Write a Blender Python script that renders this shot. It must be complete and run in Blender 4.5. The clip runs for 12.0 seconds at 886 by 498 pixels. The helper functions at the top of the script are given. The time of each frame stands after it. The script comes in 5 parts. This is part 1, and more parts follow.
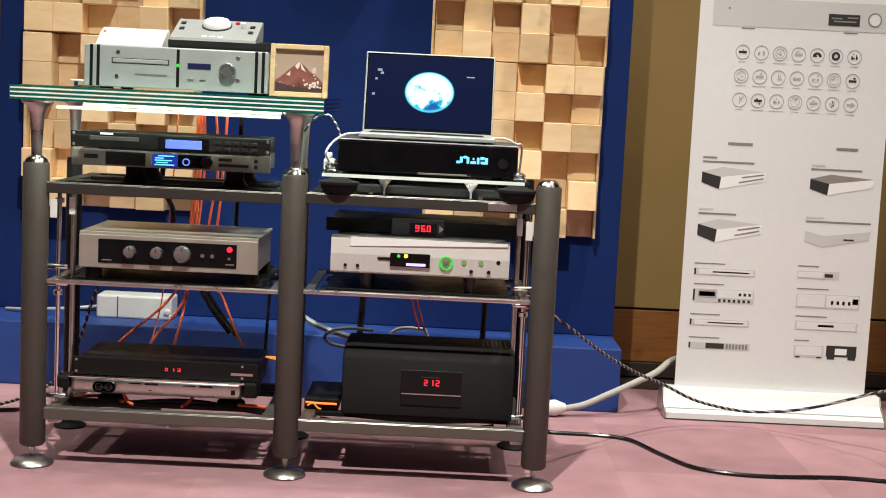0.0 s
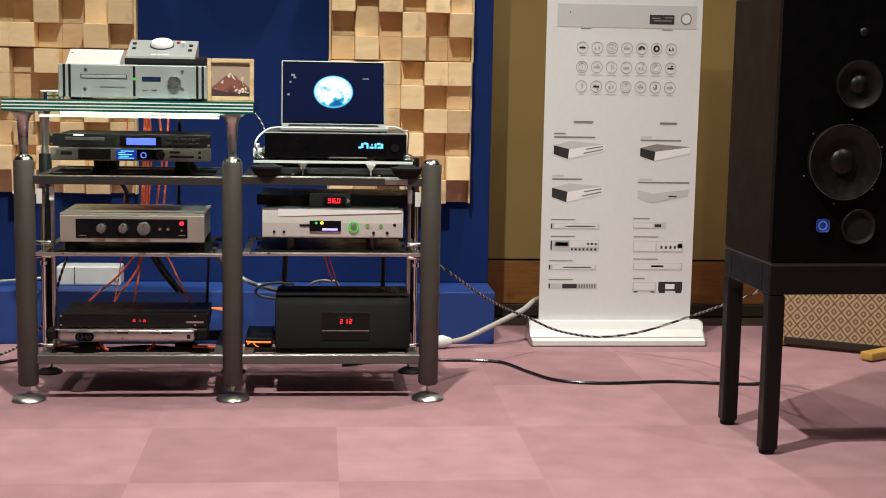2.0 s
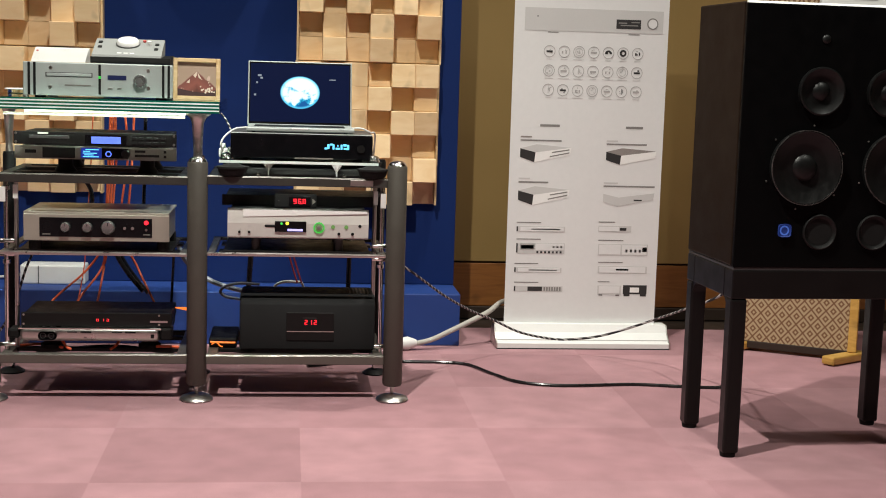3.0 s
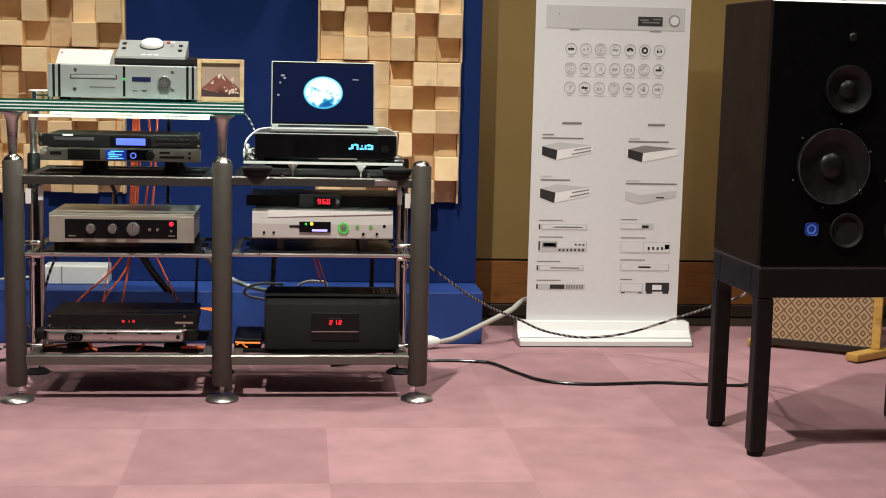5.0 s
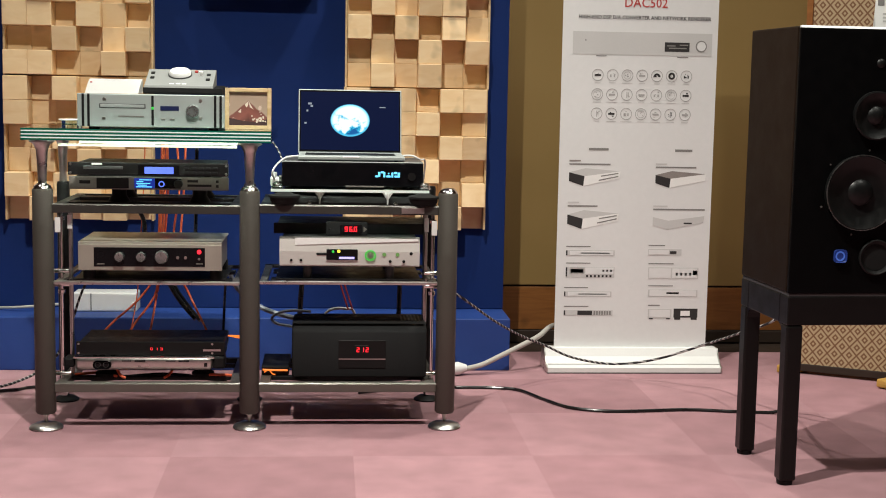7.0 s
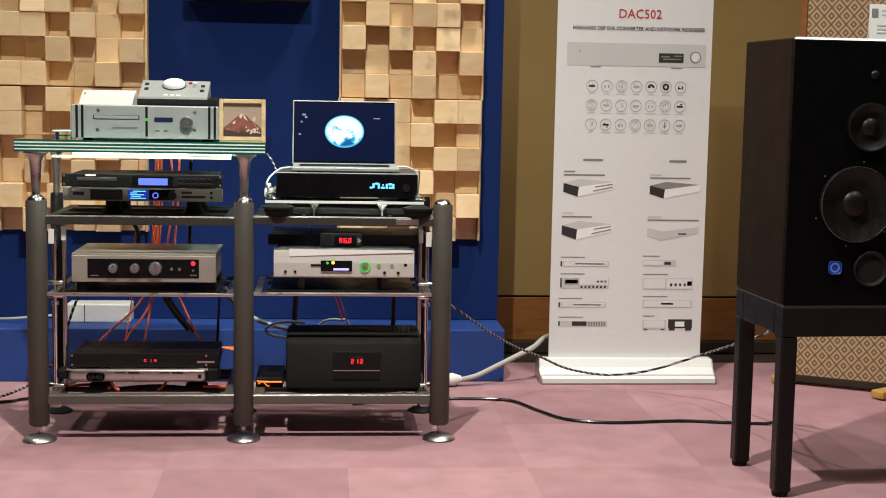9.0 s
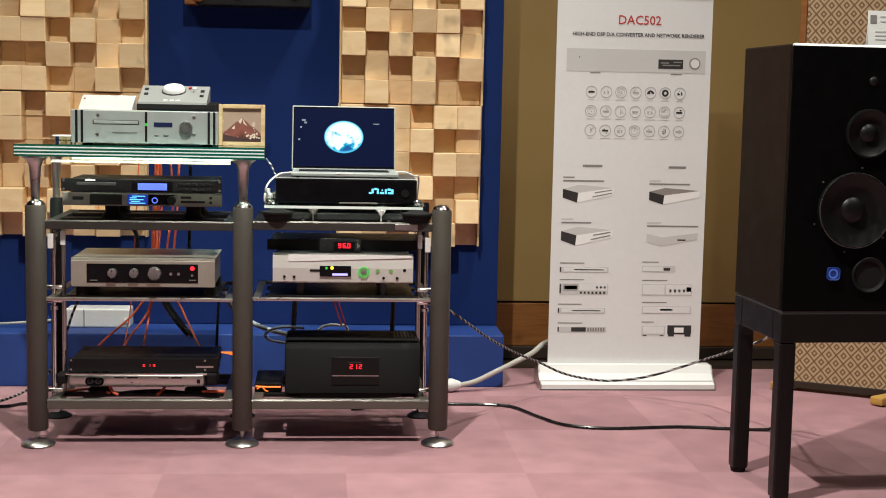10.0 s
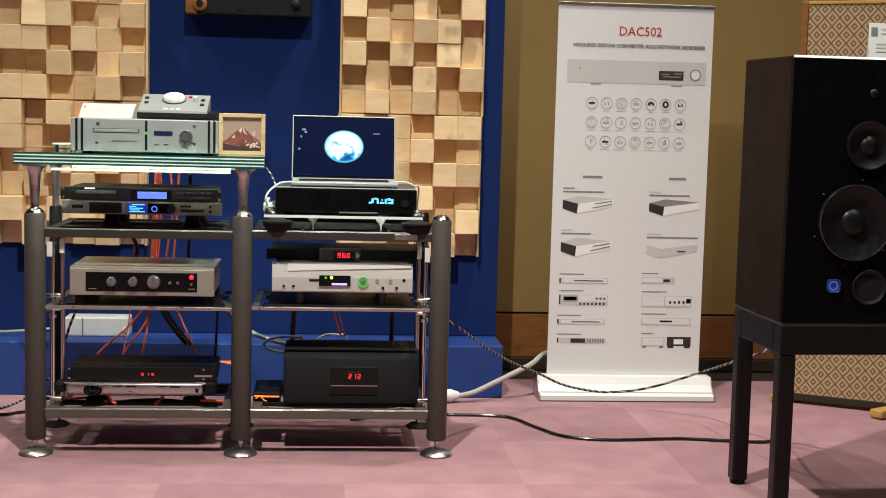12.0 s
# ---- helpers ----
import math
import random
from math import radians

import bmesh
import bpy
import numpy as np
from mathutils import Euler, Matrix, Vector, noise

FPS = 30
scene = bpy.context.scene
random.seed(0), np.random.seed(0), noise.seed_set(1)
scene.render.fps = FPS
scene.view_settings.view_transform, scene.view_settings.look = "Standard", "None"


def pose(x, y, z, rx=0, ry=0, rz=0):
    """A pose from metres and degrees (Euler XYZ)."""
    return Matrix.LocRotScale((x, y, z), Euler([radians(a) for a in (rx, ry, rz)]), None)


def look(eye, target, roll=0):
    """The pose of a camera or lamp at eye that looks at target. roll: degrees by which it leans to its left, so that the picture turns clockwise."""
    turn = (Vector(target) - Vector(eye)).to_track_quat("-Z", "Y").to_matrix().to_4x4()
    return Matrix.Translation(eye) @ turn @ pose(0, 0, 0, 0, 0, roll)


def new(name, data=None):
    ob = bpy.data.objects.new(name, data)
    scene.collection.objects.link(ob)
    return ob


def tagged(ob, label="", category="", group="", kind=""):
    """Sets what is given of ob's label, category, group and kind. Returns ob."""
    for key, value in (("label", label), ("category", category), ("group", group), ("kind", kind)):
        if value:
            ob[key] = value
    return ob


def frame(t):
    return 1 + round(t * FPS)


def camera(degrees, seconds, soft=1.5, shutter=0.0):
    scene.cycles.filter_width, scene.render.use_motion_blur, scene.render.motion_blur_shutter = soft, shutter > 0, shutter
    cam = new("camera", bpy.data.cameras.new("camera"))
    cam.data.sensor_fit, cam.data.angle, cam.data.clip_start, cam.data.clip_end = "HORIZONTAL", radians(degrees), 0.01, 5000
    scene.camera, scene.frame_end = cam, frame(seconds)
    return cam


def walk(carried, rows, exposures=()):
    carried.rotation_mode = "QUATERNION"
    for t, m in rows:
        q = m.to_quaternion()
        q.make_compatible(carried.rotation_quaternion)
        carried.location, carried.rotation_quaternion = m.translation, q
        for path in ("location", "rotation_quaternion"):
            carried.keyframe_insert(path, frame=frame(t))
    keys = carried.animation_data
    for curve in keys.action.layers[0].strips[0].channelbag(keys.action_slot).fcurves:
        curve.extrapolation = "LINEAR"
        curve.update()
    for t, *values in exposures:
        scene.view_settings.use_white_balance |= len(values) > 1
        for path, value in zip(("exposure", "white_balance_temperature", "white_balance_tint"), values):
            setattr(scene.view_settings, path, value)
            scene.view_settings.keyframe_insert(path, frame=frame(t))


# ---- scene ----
cam = camera(36.0, 12.0, soft=1.0)
PATH = [
    (0, (0.302, -3.159, 0.91), (0.309, -1.172, 0.689), 2.80),
    (0.5, (0.265, -3.76, 0.953), (0.281, -1.771, 0.739), 2.70),
    (1, (0.224, -4.045, 0.983), (0.262, -2.059, 0.755), 2.10),
    (1.5, (0.221, -4.051, 0.993), (0.403, -2.076, 0.734), 1.05),
    (2, (0.217, -4.051, 1.001), (0.399, -2.077, 0.738), 1.05),
    (2.5, (0.23, -4.061, 1.001), (0.452, -2.09, 0.743), 1.80),
    (4.5, (0.204, -4.057, 1.01), (0.434, -2.088, 0.744), 1.65),
    (5, (0.192, -4.054, 1.019), (0.401, -2.083, 0.75), 1.35),
    (5.5, (0.192, -4.052, 1.028), (0.381, -2.079, 0.765), 0.75),
    (6, (0.185, -4.05, 1.024), (0.363, -2.074, 0.772), 0.65),
    (6.5, (0.192, -4.053, 1.035), (0.362, -2.075, 0.789), 0.75),
    (7, (0.197, -4.053, 1.033), (0.364, -2.074, 0.796), 1.05),
    (9, (0.195, -4.047, 1.04), (0.371, -2.068, 0.816), 1.05),
    (9.5, (0.199, -4.055, 1.035), (0.373, -2.075, 0.815), 1.05),
    (10, (0.202, -4.051, 1.038), (0.376, -2.07, 0.823), 1.15),
    (10.5, (0.193, -4.049, 1.041), (0.372, -2.069, 0.83), 1.25),
    (11, (0.198, -4.049, 1.038), (0.377, -2.068, 0.834), 1.25),
    (11.5, (0.196, -4.047, 1.032), (0.374, -2.065, 0.834), 1.35),
    (12, (0.201, -4.046, 1.035), (0.376, -2.063, 0.836), 1.45),
]
walk(cam, [(t, look(eye, target, roll)) for t, eye, target, roll in PATH], exposures=[(0.0, 0.26), (0.5, 0.11), (1.0, 0.04), (1.5, 0.0), (12.0, 0.03)])

# ---- world, lamps, exposure ----
scene.view_settings.exposure = 0.0
world = bpy.data.worlds.new("hall_air")
world.use_nodes = True
world.node_tree.nodes["Background"].inputs[0].default_value = (0.9, 0.85, 0.8, 1)
world.node_tree.nodes["Background"].inputs[1].default_value = 0.006
scene.world = world
CEIL = 3.4
# x, y, power, size and cone angle of each ceiling lamp
# the fourth is added to brighten the red-brown wall on the left
LAMPS = [(0.05, -1.45, 122, 0.035, 128), (-0.42, 0.52, 15, 0.03, 140), (1.20, 0.36, 42, 0.07, 140), (-1.55, 0.20, 20, 0.05, 140), (1.72, -0.55, 8, 0.05, 140), (2.35, -1.50, 24, 0.06, 128)]


# ---- materials ----
def mat(name, color, rough=0.5, metal=0.0, vary=0.12, scale=18.0, bump=0.05, fine=220.0, vary_obj=0.0, coat=0.0, spec=0.4):
    """Two scales of tone (grain and patches), worn roughness and a fine relief, in metres."""
    m = bpy.data.materials.new(name)
    m.use_nodes = True
    nt = m.node_tree
    n, l = nt.nodes, nt.links
    b = n["Principled BSDF"]
    b.inputs["Metallic"].default_value = metal
    b.inputs["Coat Weight"].default_value = coat
    b.inputs["Specular IOR Level"].default_value = spec
    big, small = n.new("ShaderNodeTexNoise"), n.new("ShaderNodeTexNoise")
    big.inputs["Scale"].default_value, big.inputs["Detail"].default_value = scale, 4
    small.inputs["Scale"].default_value, small.inputs["Detail"].default_value = fine, 3
    geo = n.new("ShaderNodeNewGeometry")
    l.new(geo.outputs["Position"], big.inputs["Vector"])
    l.new(geo.outputs["Position"], small.inputs["Vector"])
    add = n.new("ShaderNodeMath"); add.operation = "ADD"
    l.new(big.outputs[0], add.inputs[0]); l.new(small.outputs[0], add.inputs[1])
    rng = n.new("ShaderNodeMapRange")
    rng.inputs["From Min"].default_value, rng.inputs["From Max"].default_value = 0.6, 1.4
    rng.inputs["To Min"].default_value, rng.inputs["To Max"].default_value = 1 - vary, 1 + vary
    l.new(add.outputs[0], rng.inputs["Value"])
    val = rng.outputs[0]
    if vary_obj:
        oi = n.new("ShaderNodeObjectInfo")
        r2 = n.new("ShaderNodeMapRange")
        r2.inputs["To Min"].default_value, r2.inputs["To Max"].default_value = 1 - vary_obj, 1 + vary_obj
        l.new(oi.outputs["Random"], r2.inputs["Value"])
        mu = n.new("ShaderNodeMath"); mu.operation = "MULTIPLY"
        l.new(val, mu.inputs[0]); l.new(r2.outputs[0], mu.inputs[1])
        val = mu.outputs[0]
    hsv = n.new("ShaderNodeHueSaturation")
    hsv.inputs["Color"].default_value = (*color, 1)
    l.new(val, hsv.inputs["Value"])
    l.new(hsv.outputs[0], b.inputs["Base Color"])
    rr = n.new("ShaderNodeMapRange")
    rr.inputs["From Min"].default_value, rr.inputs["From Max"].default_value = 0.3, 0.7
    rr.inputs["To Min"].default_value, rr.inputs["To Max"].default_value = max(0.02, rough - 0.08), min(1, rough + 0.08)
    l.new(big.outputs[0], rr.inputs["Value"])
    l.new(rr.outputs[0], b.inputs["Roughness"])
    if bump:
        bp = n.new("ShaderNodeBump")
        bp.inputs["Strength"].default_value, bp.inputs["Distance"].default_value = bump, 0.002
        l.new(small.outputs[0], bp.inputs["Height"])
        l.new(bp.outputs[0], b.inputs["Normal"])
    return m


def glow(name, color, strength):
    m = bpy.data.materials.new(name)
    m.use_nodes = True
    b = m.node_tree.nodes["Principled BSDF"]
    b.inputs["Base Color"].default_value = (*[c * 0.2 for c in color], 1)
    b.inputs["Emission Color"].default_value = (*color, 1)
    b.inputs["Emission Strength"].default_value = strength
    return m


def wood(name, a, c, scale, stretch, rough=0.5, vary_obj=0.1):
    """Grain that runs along one axis, with knots, and a tone of its own for each piece."""
    m = bpy.data.materials.new(name)
    m.use_nodes = True
    nt = m.node_tree
    n, l = nt.nodes, nt.links
    b = n["Principled BSDF"]
    mp = n.new("ShaderNodeMapping")
    oi = n.new("ShaderNodeObjectInfo")
    geo = n.new("ShaderNodeNewGeometry")
    va = n.new("ShaderNodeVectorMath"); va.operation = "ADD"
    l.new(geo.outputs["Position"], va.inputs[0]); l.new(oi.outputs["Random"], va.inputs[1])
    mp.inputs["Scale"].default_value = stretch
    l.new(va.outputs[0], mp.inputs["Vector"])
    nz = n.new("ShaderNodeTexNoise")
    nz.inputs["Scale"].default_value, nz.inputs["Detail"].default_value, nz.inputs["Distortion"].default_value = scale, 6, 1.2
    l.new(mp.outputs[0], nz.inputs["Vector"])
    kn = n.new("ShaderNodeTexNoise"); kn.inputs["Scale"].default_value = 9
    l.new(va.outputs[0], kn.inputs["Vector"])
    ramp = n.new("ShaderNodeValToRGB")
    ramp.color_ramp.elements[0].position, ramp.color_ramp.elements[1].position = 0.3, 0.68
    ramp.color_ramp.elements[0].color, ramp.color_ramp.elements[1].color = (*a, 1), (*c, 1)
    l.new(nz.outputs[0], ramp.inputs[0])
    r3 = n.new("ShaderNodeMapRange")
    r3.inputs["From Min"].default_value, r3.inputs["From Max"].default_value = 0.62, 0.76
    r3.inputs["To Min"].default_value, r3.inputs["To Max"].default_value = 1.0, 0.55
    l.new(kn.outputs[0], r3.inputs["Value"])
    r2 = n.new("ShaderNodeMapRange")
    r2.inputs["To Min"].default_value, r2.inputs["To Max"].default_value = 1 - vary_obj, 1 + vary_obj
    l.new(oi.outputs["Random"], r2.inputs["Value"])
    mu = n.new("ShaderNodeMath"); mu.operation = "MULTIPLY"
    l.new(r3.outputs[0], mu.inputs[0]); l.new(r2.outputs[0], mu.inputs[1])
    hsv = n.new("ShaderNodeHueSaturation")
    l.new(ramp.outputs[0], hsv.inputs["Color"]); l.new(mu.outputs[0], hsv.inputs["Value"])
    l.new(hsv.outputs[0], b.inputs["Base Color"])
    b.inputs["Roughness"].default_value = rough
    bp = n.new("ShaderNodeBump")
    bp.inputs["Strength"].default_value, bp.inputs["Distance"].default_value = 0.15, 0.001
    l.new(nz.outputs[0], bp.inputs["Height"]); l.new(bp.outputs[0], b.inputs["Normal"])
    return m


M_TILE_A = mat("carpet_dark", (0.350, 0.185, 0.205), 0.95, 0, 0.22, 9, 0.6, 420, 0.05)
M_TILE_B = mat("carpet_light", (0.388, 0.211, 0.232), 0.95, 0, 0.22, 9, 0.6, 420, 0.05)
M_BLUE = mat("blue_fabric", (0.009, 0.025, 0.118), 0.85, 0, 0.12, 5, 0.15, 500, spec=0.1)
# brighter copy of the blue, with the overhead light on the plinth in its colour
M_BLUEPLINTH = mat("blue_plinth_lit", (0.0165, 0.049, 0.215), 0.5, 0, 0.12, 5, 0.1, 500)
M_BROWN = mat("brown_wall", (0.285, 0.184, 0.063), 0.55, 0, 0.10, 3, 0.08, 260)
M_BAND = wood("red_wood", (0.20, 0.070, 0.015), (0.28, 0.108, 0.026), 8, (0.6, 1, 6), 0.45)
M_DARKBASE = mat("dark_base", (0.03, 0.018, 0.012), 0.6)
# for the unseen ceiling and walls, kept dark to cut bounced light
M_PLASTER = mat("plaster", (0.12, 0.10, 0.08), 0.9, 0, 0.06, 2, 0.1)
M_PINE = wood("pine", (0.75, 0.515, 0.275), (0.83, 0.615, 0.365), 7, (1, 1, 3), 0.65, 0.10)
M_PINE_FRAME = wood("pine_frame", (0.56, 0.38, 0.18), (0.70, 0.52, 0.30), 14, (1, 1, 3), 0.6)
M_POST = mat("hammered_taupe", (0.085, 0.078, 0.066), 0.55, 0.3, 0.08, 20, 0.35, 700)
M_RAIL = mat("rail_grey", (0.13, 0.12, 0.105), 0.38, 0.4, 0.08, 20, 0.2, 600)
M_RAILDK = mat("rail_dark", (0.048, 0.045, 0.040), 0.45, 0.3, 0.08, 20, 0.15, 600)
M_RAILGLINT = mat("rail_edge_glint", (0.30, 0.285, 0.26), 0.35, 0.6, 0.15, 60, 0.02)
M_CHROME = mat("chrome", (0.75, 0.73, 0.70), 0.16, 1.0, 0.05, 30, 0.0)
M_STEEL = mat("brushed_steel", (0.55, 0.53, 0.50), 0.34, 1.0, 0.08, 30, 0.05, 300)
M_ALU = mat("silver_front", (0.40, 0.44, 0.425), 0.40, 0.25, 0.05, 25, 0.05, 500)
M_CHAMP = mat("champagne_metal", (0.44, 0.41, 0.35), 0.38, 0.5, 0.06, 25, 0.05, 500)
M_PEARL = mat("pearl_front", (0.60, 0.58, 0.545), 0.42, 0.0, 0.04, 20, 0.03, 500)
M_BLACK = mat("black_paint", (0.006, 0.006, 0.006), 0.5, 0, 0.15, 30, 0.1, 500, spec=0.25)
M_ANTHR = mat("anthracite", (0.0125, 0.0125, 0.013), 0.7, 0, 0.12, 30, 0.2, 700, spec=0.15)
M_BLACKGLOSS = mat("black_gloss", (0.004, 0.004, 0.005), 0.2, 0, 0.1, 30, 0.0, spec=0.3)
M_RUBBER = mat("rubber", (0.008, 0.008, 0.008), 0.8, spec=0.25)
M_GREY = mat("grey_panel", (0.20, 0.185, 0.165), 0.5, 0.2)
M_DKGREY = mat("dark_grey", (0.05, 0.05, 0.05), 0.5)
M_CTRL = mat("controller_grey", (0.26, 0.27, 0.26), 0.5, 0.1, 0.06)
M_WHITE = mat("white_plastic", (0.78, 0.78, 0.76), 0.4, 0, 0.04)
M_CREAM = mat("cream_strip", (0.50, 0.47, 0.38), 0.4, 0, 0.05)
M_PAPER = mat("paper", (0.84, 0.83, 0.81), 0.8, 0, 0.03, 6, 0.04)
M_BANNER = mat("banner_film", (0.735, 0.73, 0.725), 0.6, 0, 0.025, 3, 0.03, 60)
M_INK = mat("ink_grey", (0.22, 0.21, 0.20), 0.7)
M_INKL = mat("ink_light", (0.57, 0.56, 0.55), 0.7, 0, 0.03, 10, 0.0)
M_INKM = mat("ink_mid", (0.40, 0.39, 0.38), 0.7, 0, 0.04, 10, 0.0)
M_INKD = mat("ink_dark", (0.03, 0.028, 0.028), 0.6)
M_INKR = mat("ink_red", (0.45, 0.035, 0.03), 0.6)
M_INKB = mat("ink_brown", (0.27, 0.24, 0.225), 0.6)
M_CABINET = mat("black_brown_veneer", (0.0150, 0.0090, 0.0060), 0.5, 0, 0.18, 14, 0.1, 200, spec=0.06)
M_RIMGLINT = mat("rim_glint", (0.30, 0.30, 0.29), 0.28, 0.9, 0.15, 30, 0.02)
M_BAFFLE = mat("black_baffle", (0.0022, 0.0022, 0.0024), 0.45, 0, 0.03, 30, 0.02, spec=0.08)
M_STAND = mat("black_stand", (0.006, 0.0052, 0.005), 0.4, 0, 0.2, 20, 0.08, spec=0.25)
M_CONE = mat("driver_cone", (0.0050, 0.0052, 0.0052), 0.42, 0, 0.2, 60, 0.03, spec=0.3)
M_OAK = wood("honey_wood", (0.50, 0.27, 0.05), (0.64, 0.38, 0.10), 10, (1, 1, 5), 0.5)
M_ORANGE = mat("orange_cable", (0.88, 0.15, 0.055), 0.5, 0, 0.06)
M_CONDUIT = mat("grey_conduit", (0.42, 0.40, 0.36), 0.6)
M_CABLE = mat("black_cable", (0.008, 0.008, 0.008), 0.28)
M_CABLEG = mat("grey_cable", (0.21, 0.23, 0.27), 0.4)
M_BOXWHITE = mat("white_box_metal", (0.66, 0.65, 0.63), 0.4, 0.1, 0.04)
G_BLUE = glow("lcd_blue", (0.12, 0.2, 1.0), 1.1)
G_CYAN = glow("lcd_cyan", (0.15, 0.65, 1.0), 1.4)
G_NAVY = glow("lcd_navy", (0.01, 0.04, 0.5), 0.5)
G_RED = glow("led_red", (1.0, 0.016, 0.030), 2.4)
G_REDDIM = glow("led_red_dim", (1.0, 0.03, 0.04), 1.6)
G_GREEN = glow("led_green", (0.04, 0.75, 0.07), 0.75)
G_GREENDIM = glow("led_green_dim", (0.22, 0.45, 0.12), 0.45)
G_YELLOW = glow("led_yellow", (1.0, 0.75, 0.05), 2.0)
G_VIOLET = glow("lcd_violet", (0.45, 0.4, 1.0), 1.6)
G_ORANGE = glow("amber_glow", (1.0, 0.22, 0.03), 1.2)
G_BADGE = glow("badge_blue", (0.04, 0.10, 0.5), 0.16)
G_BADGERING = glow("badge_ring_blue", (0.10, 0.22, 0.8), 0.45)
G_DIMBLUE = glow("display_dim_blue", (0.01, 0.03, 0.20), 0.10)
M_KNOB = mat("brushed_knob", (0.42, 0.44, 0.43), 0.24, 0.85, 0.08, 40, 0.02)
G_ICON = glow("icon_glow", (0.35, 0.42, 0.55), 0.35)
G_LAMP = glow("lamp_disc", (1.0, 0.9, 0.78), 6.0)


def glass(name, tint):
    m = bpy.data.materials.new(name)
    m.use_nodes = True
    b = m.node_tree.nodes["Principled BSDF"]
    b.inputs["Base Color"].default_value = (*tint, 1)
    b.inputs["Roughness"].default_value = 0.02
    b.inputs["Transmission Weight"].default_value = 1.0
    b.inputs["IOR"].default_value = 1.5
    return m


M_GLASS = glass("clear_glass", (0.75, 0.95, 0.88))
M_SNOW = mat("print_cream", (0.72, 0.62, 0.52), 0.6)
M_PRINTDARK = mat("print_dark", (0.05, 0.025, 0.025), 0.6)
M_GLASSGLINT = mat("pale_glass_glint", (0.84, 0.95, 0.90), 0.3, 0, 0.04)
M_GLASSEDGE = mat("green_glass_edge", (0.006, 0.125, 0.085), 0.12, 0, 0.1, 20, 0.0)


def braid():
    m = mat("braided_sleeve", (0.5, 0.5, 0.5), 0.6)
    n, l = m.node_tree.nodes, m.node_tree.links
    w = n.new("ShaderNodeTexWave")
    w.wave_type, w.bands_direction = "BANDS", "DIAGONAL"
    w.inputs["Scale"].default_value, w.inputs["Distortion"].default_value = 30, 2.5
    geo = n.new("ShaderNodeNewGeometry")
    l.new(geo.outputs["Position"], w.inputs["Vector"])
    r = n.new("ShaderNodeValToRGB")
    r.color_ramp.interpolation = "CONSTANT"
    r.color_ramp.elements[0].color = (0.012, 0.012, 0.014, 1)
    r.color_ramp.elements[1].color, r.color_ramp.elements[1].position = (0.42, 0.41, 0.40, 1), 0.74
    l.new(w.outputs[0], r.inputs[0])
    l.new(r.outputs[0], n["Principled BSDF"].inputs["Base Color"])
    return m


M_BRAID = braid()


def lattice_cloth():
    """A woven cloth of nested lozenges, 52 mm apart."""
    m = mat("lattice_weave", (0.4, 0.3, 0.2), 0.85, 0, 0.1, 20, 0.4, 900)
    n, l = m.node_tree.nodes, m.node_tree.links
    co = n.new("ShaderNodeTexCoord"); sep = n.new("ShaderNodeSeparateXYZ")
    l.new(co.outputs["Object"], sep.inputs[0])

    def math_node(op, a, b):
        k = n.new("ShaderNodeMath"); k.operation = op
        for i, v in enumerate((a, b)):
            if isinstance(v, (int, float)):
                k.inputs[i].default_value = v
            else:
                l.new(v, k.inputs[i])
        return k.outputs[0]
    u = math_node("PINGPONG", math_node("DIVIDE", sep.outputs[0], 0.052), 0.5)
    v = math_node("PINGPONG", math_node("DIVIDE", sep.outputs[2], 0.060), 0.5)
    d = math_node("ADD", u, v)
    s = math_node("PINGPONG", math_node("MULTIPLY", d, 3.0), 0.5)
    r = n.new("ShaderNodeValToRGB")
    r.color_ramp.elements[0].position, r.color_ramp.elements[1].position = 0.23, 0.35
    r.color_ramp.elements[0].color, r.color_ramp.elements[1].color = (0.47, 0.35, 0.21, 1), (0.20, 0.10, 0.05, 1)
    l.new(s, r.inputs[0])
    l.new(r.outputs[0], n["Principled BSDF"].inputs["Base Color"])
    return m


M_LATTICE = lattice_cloth()


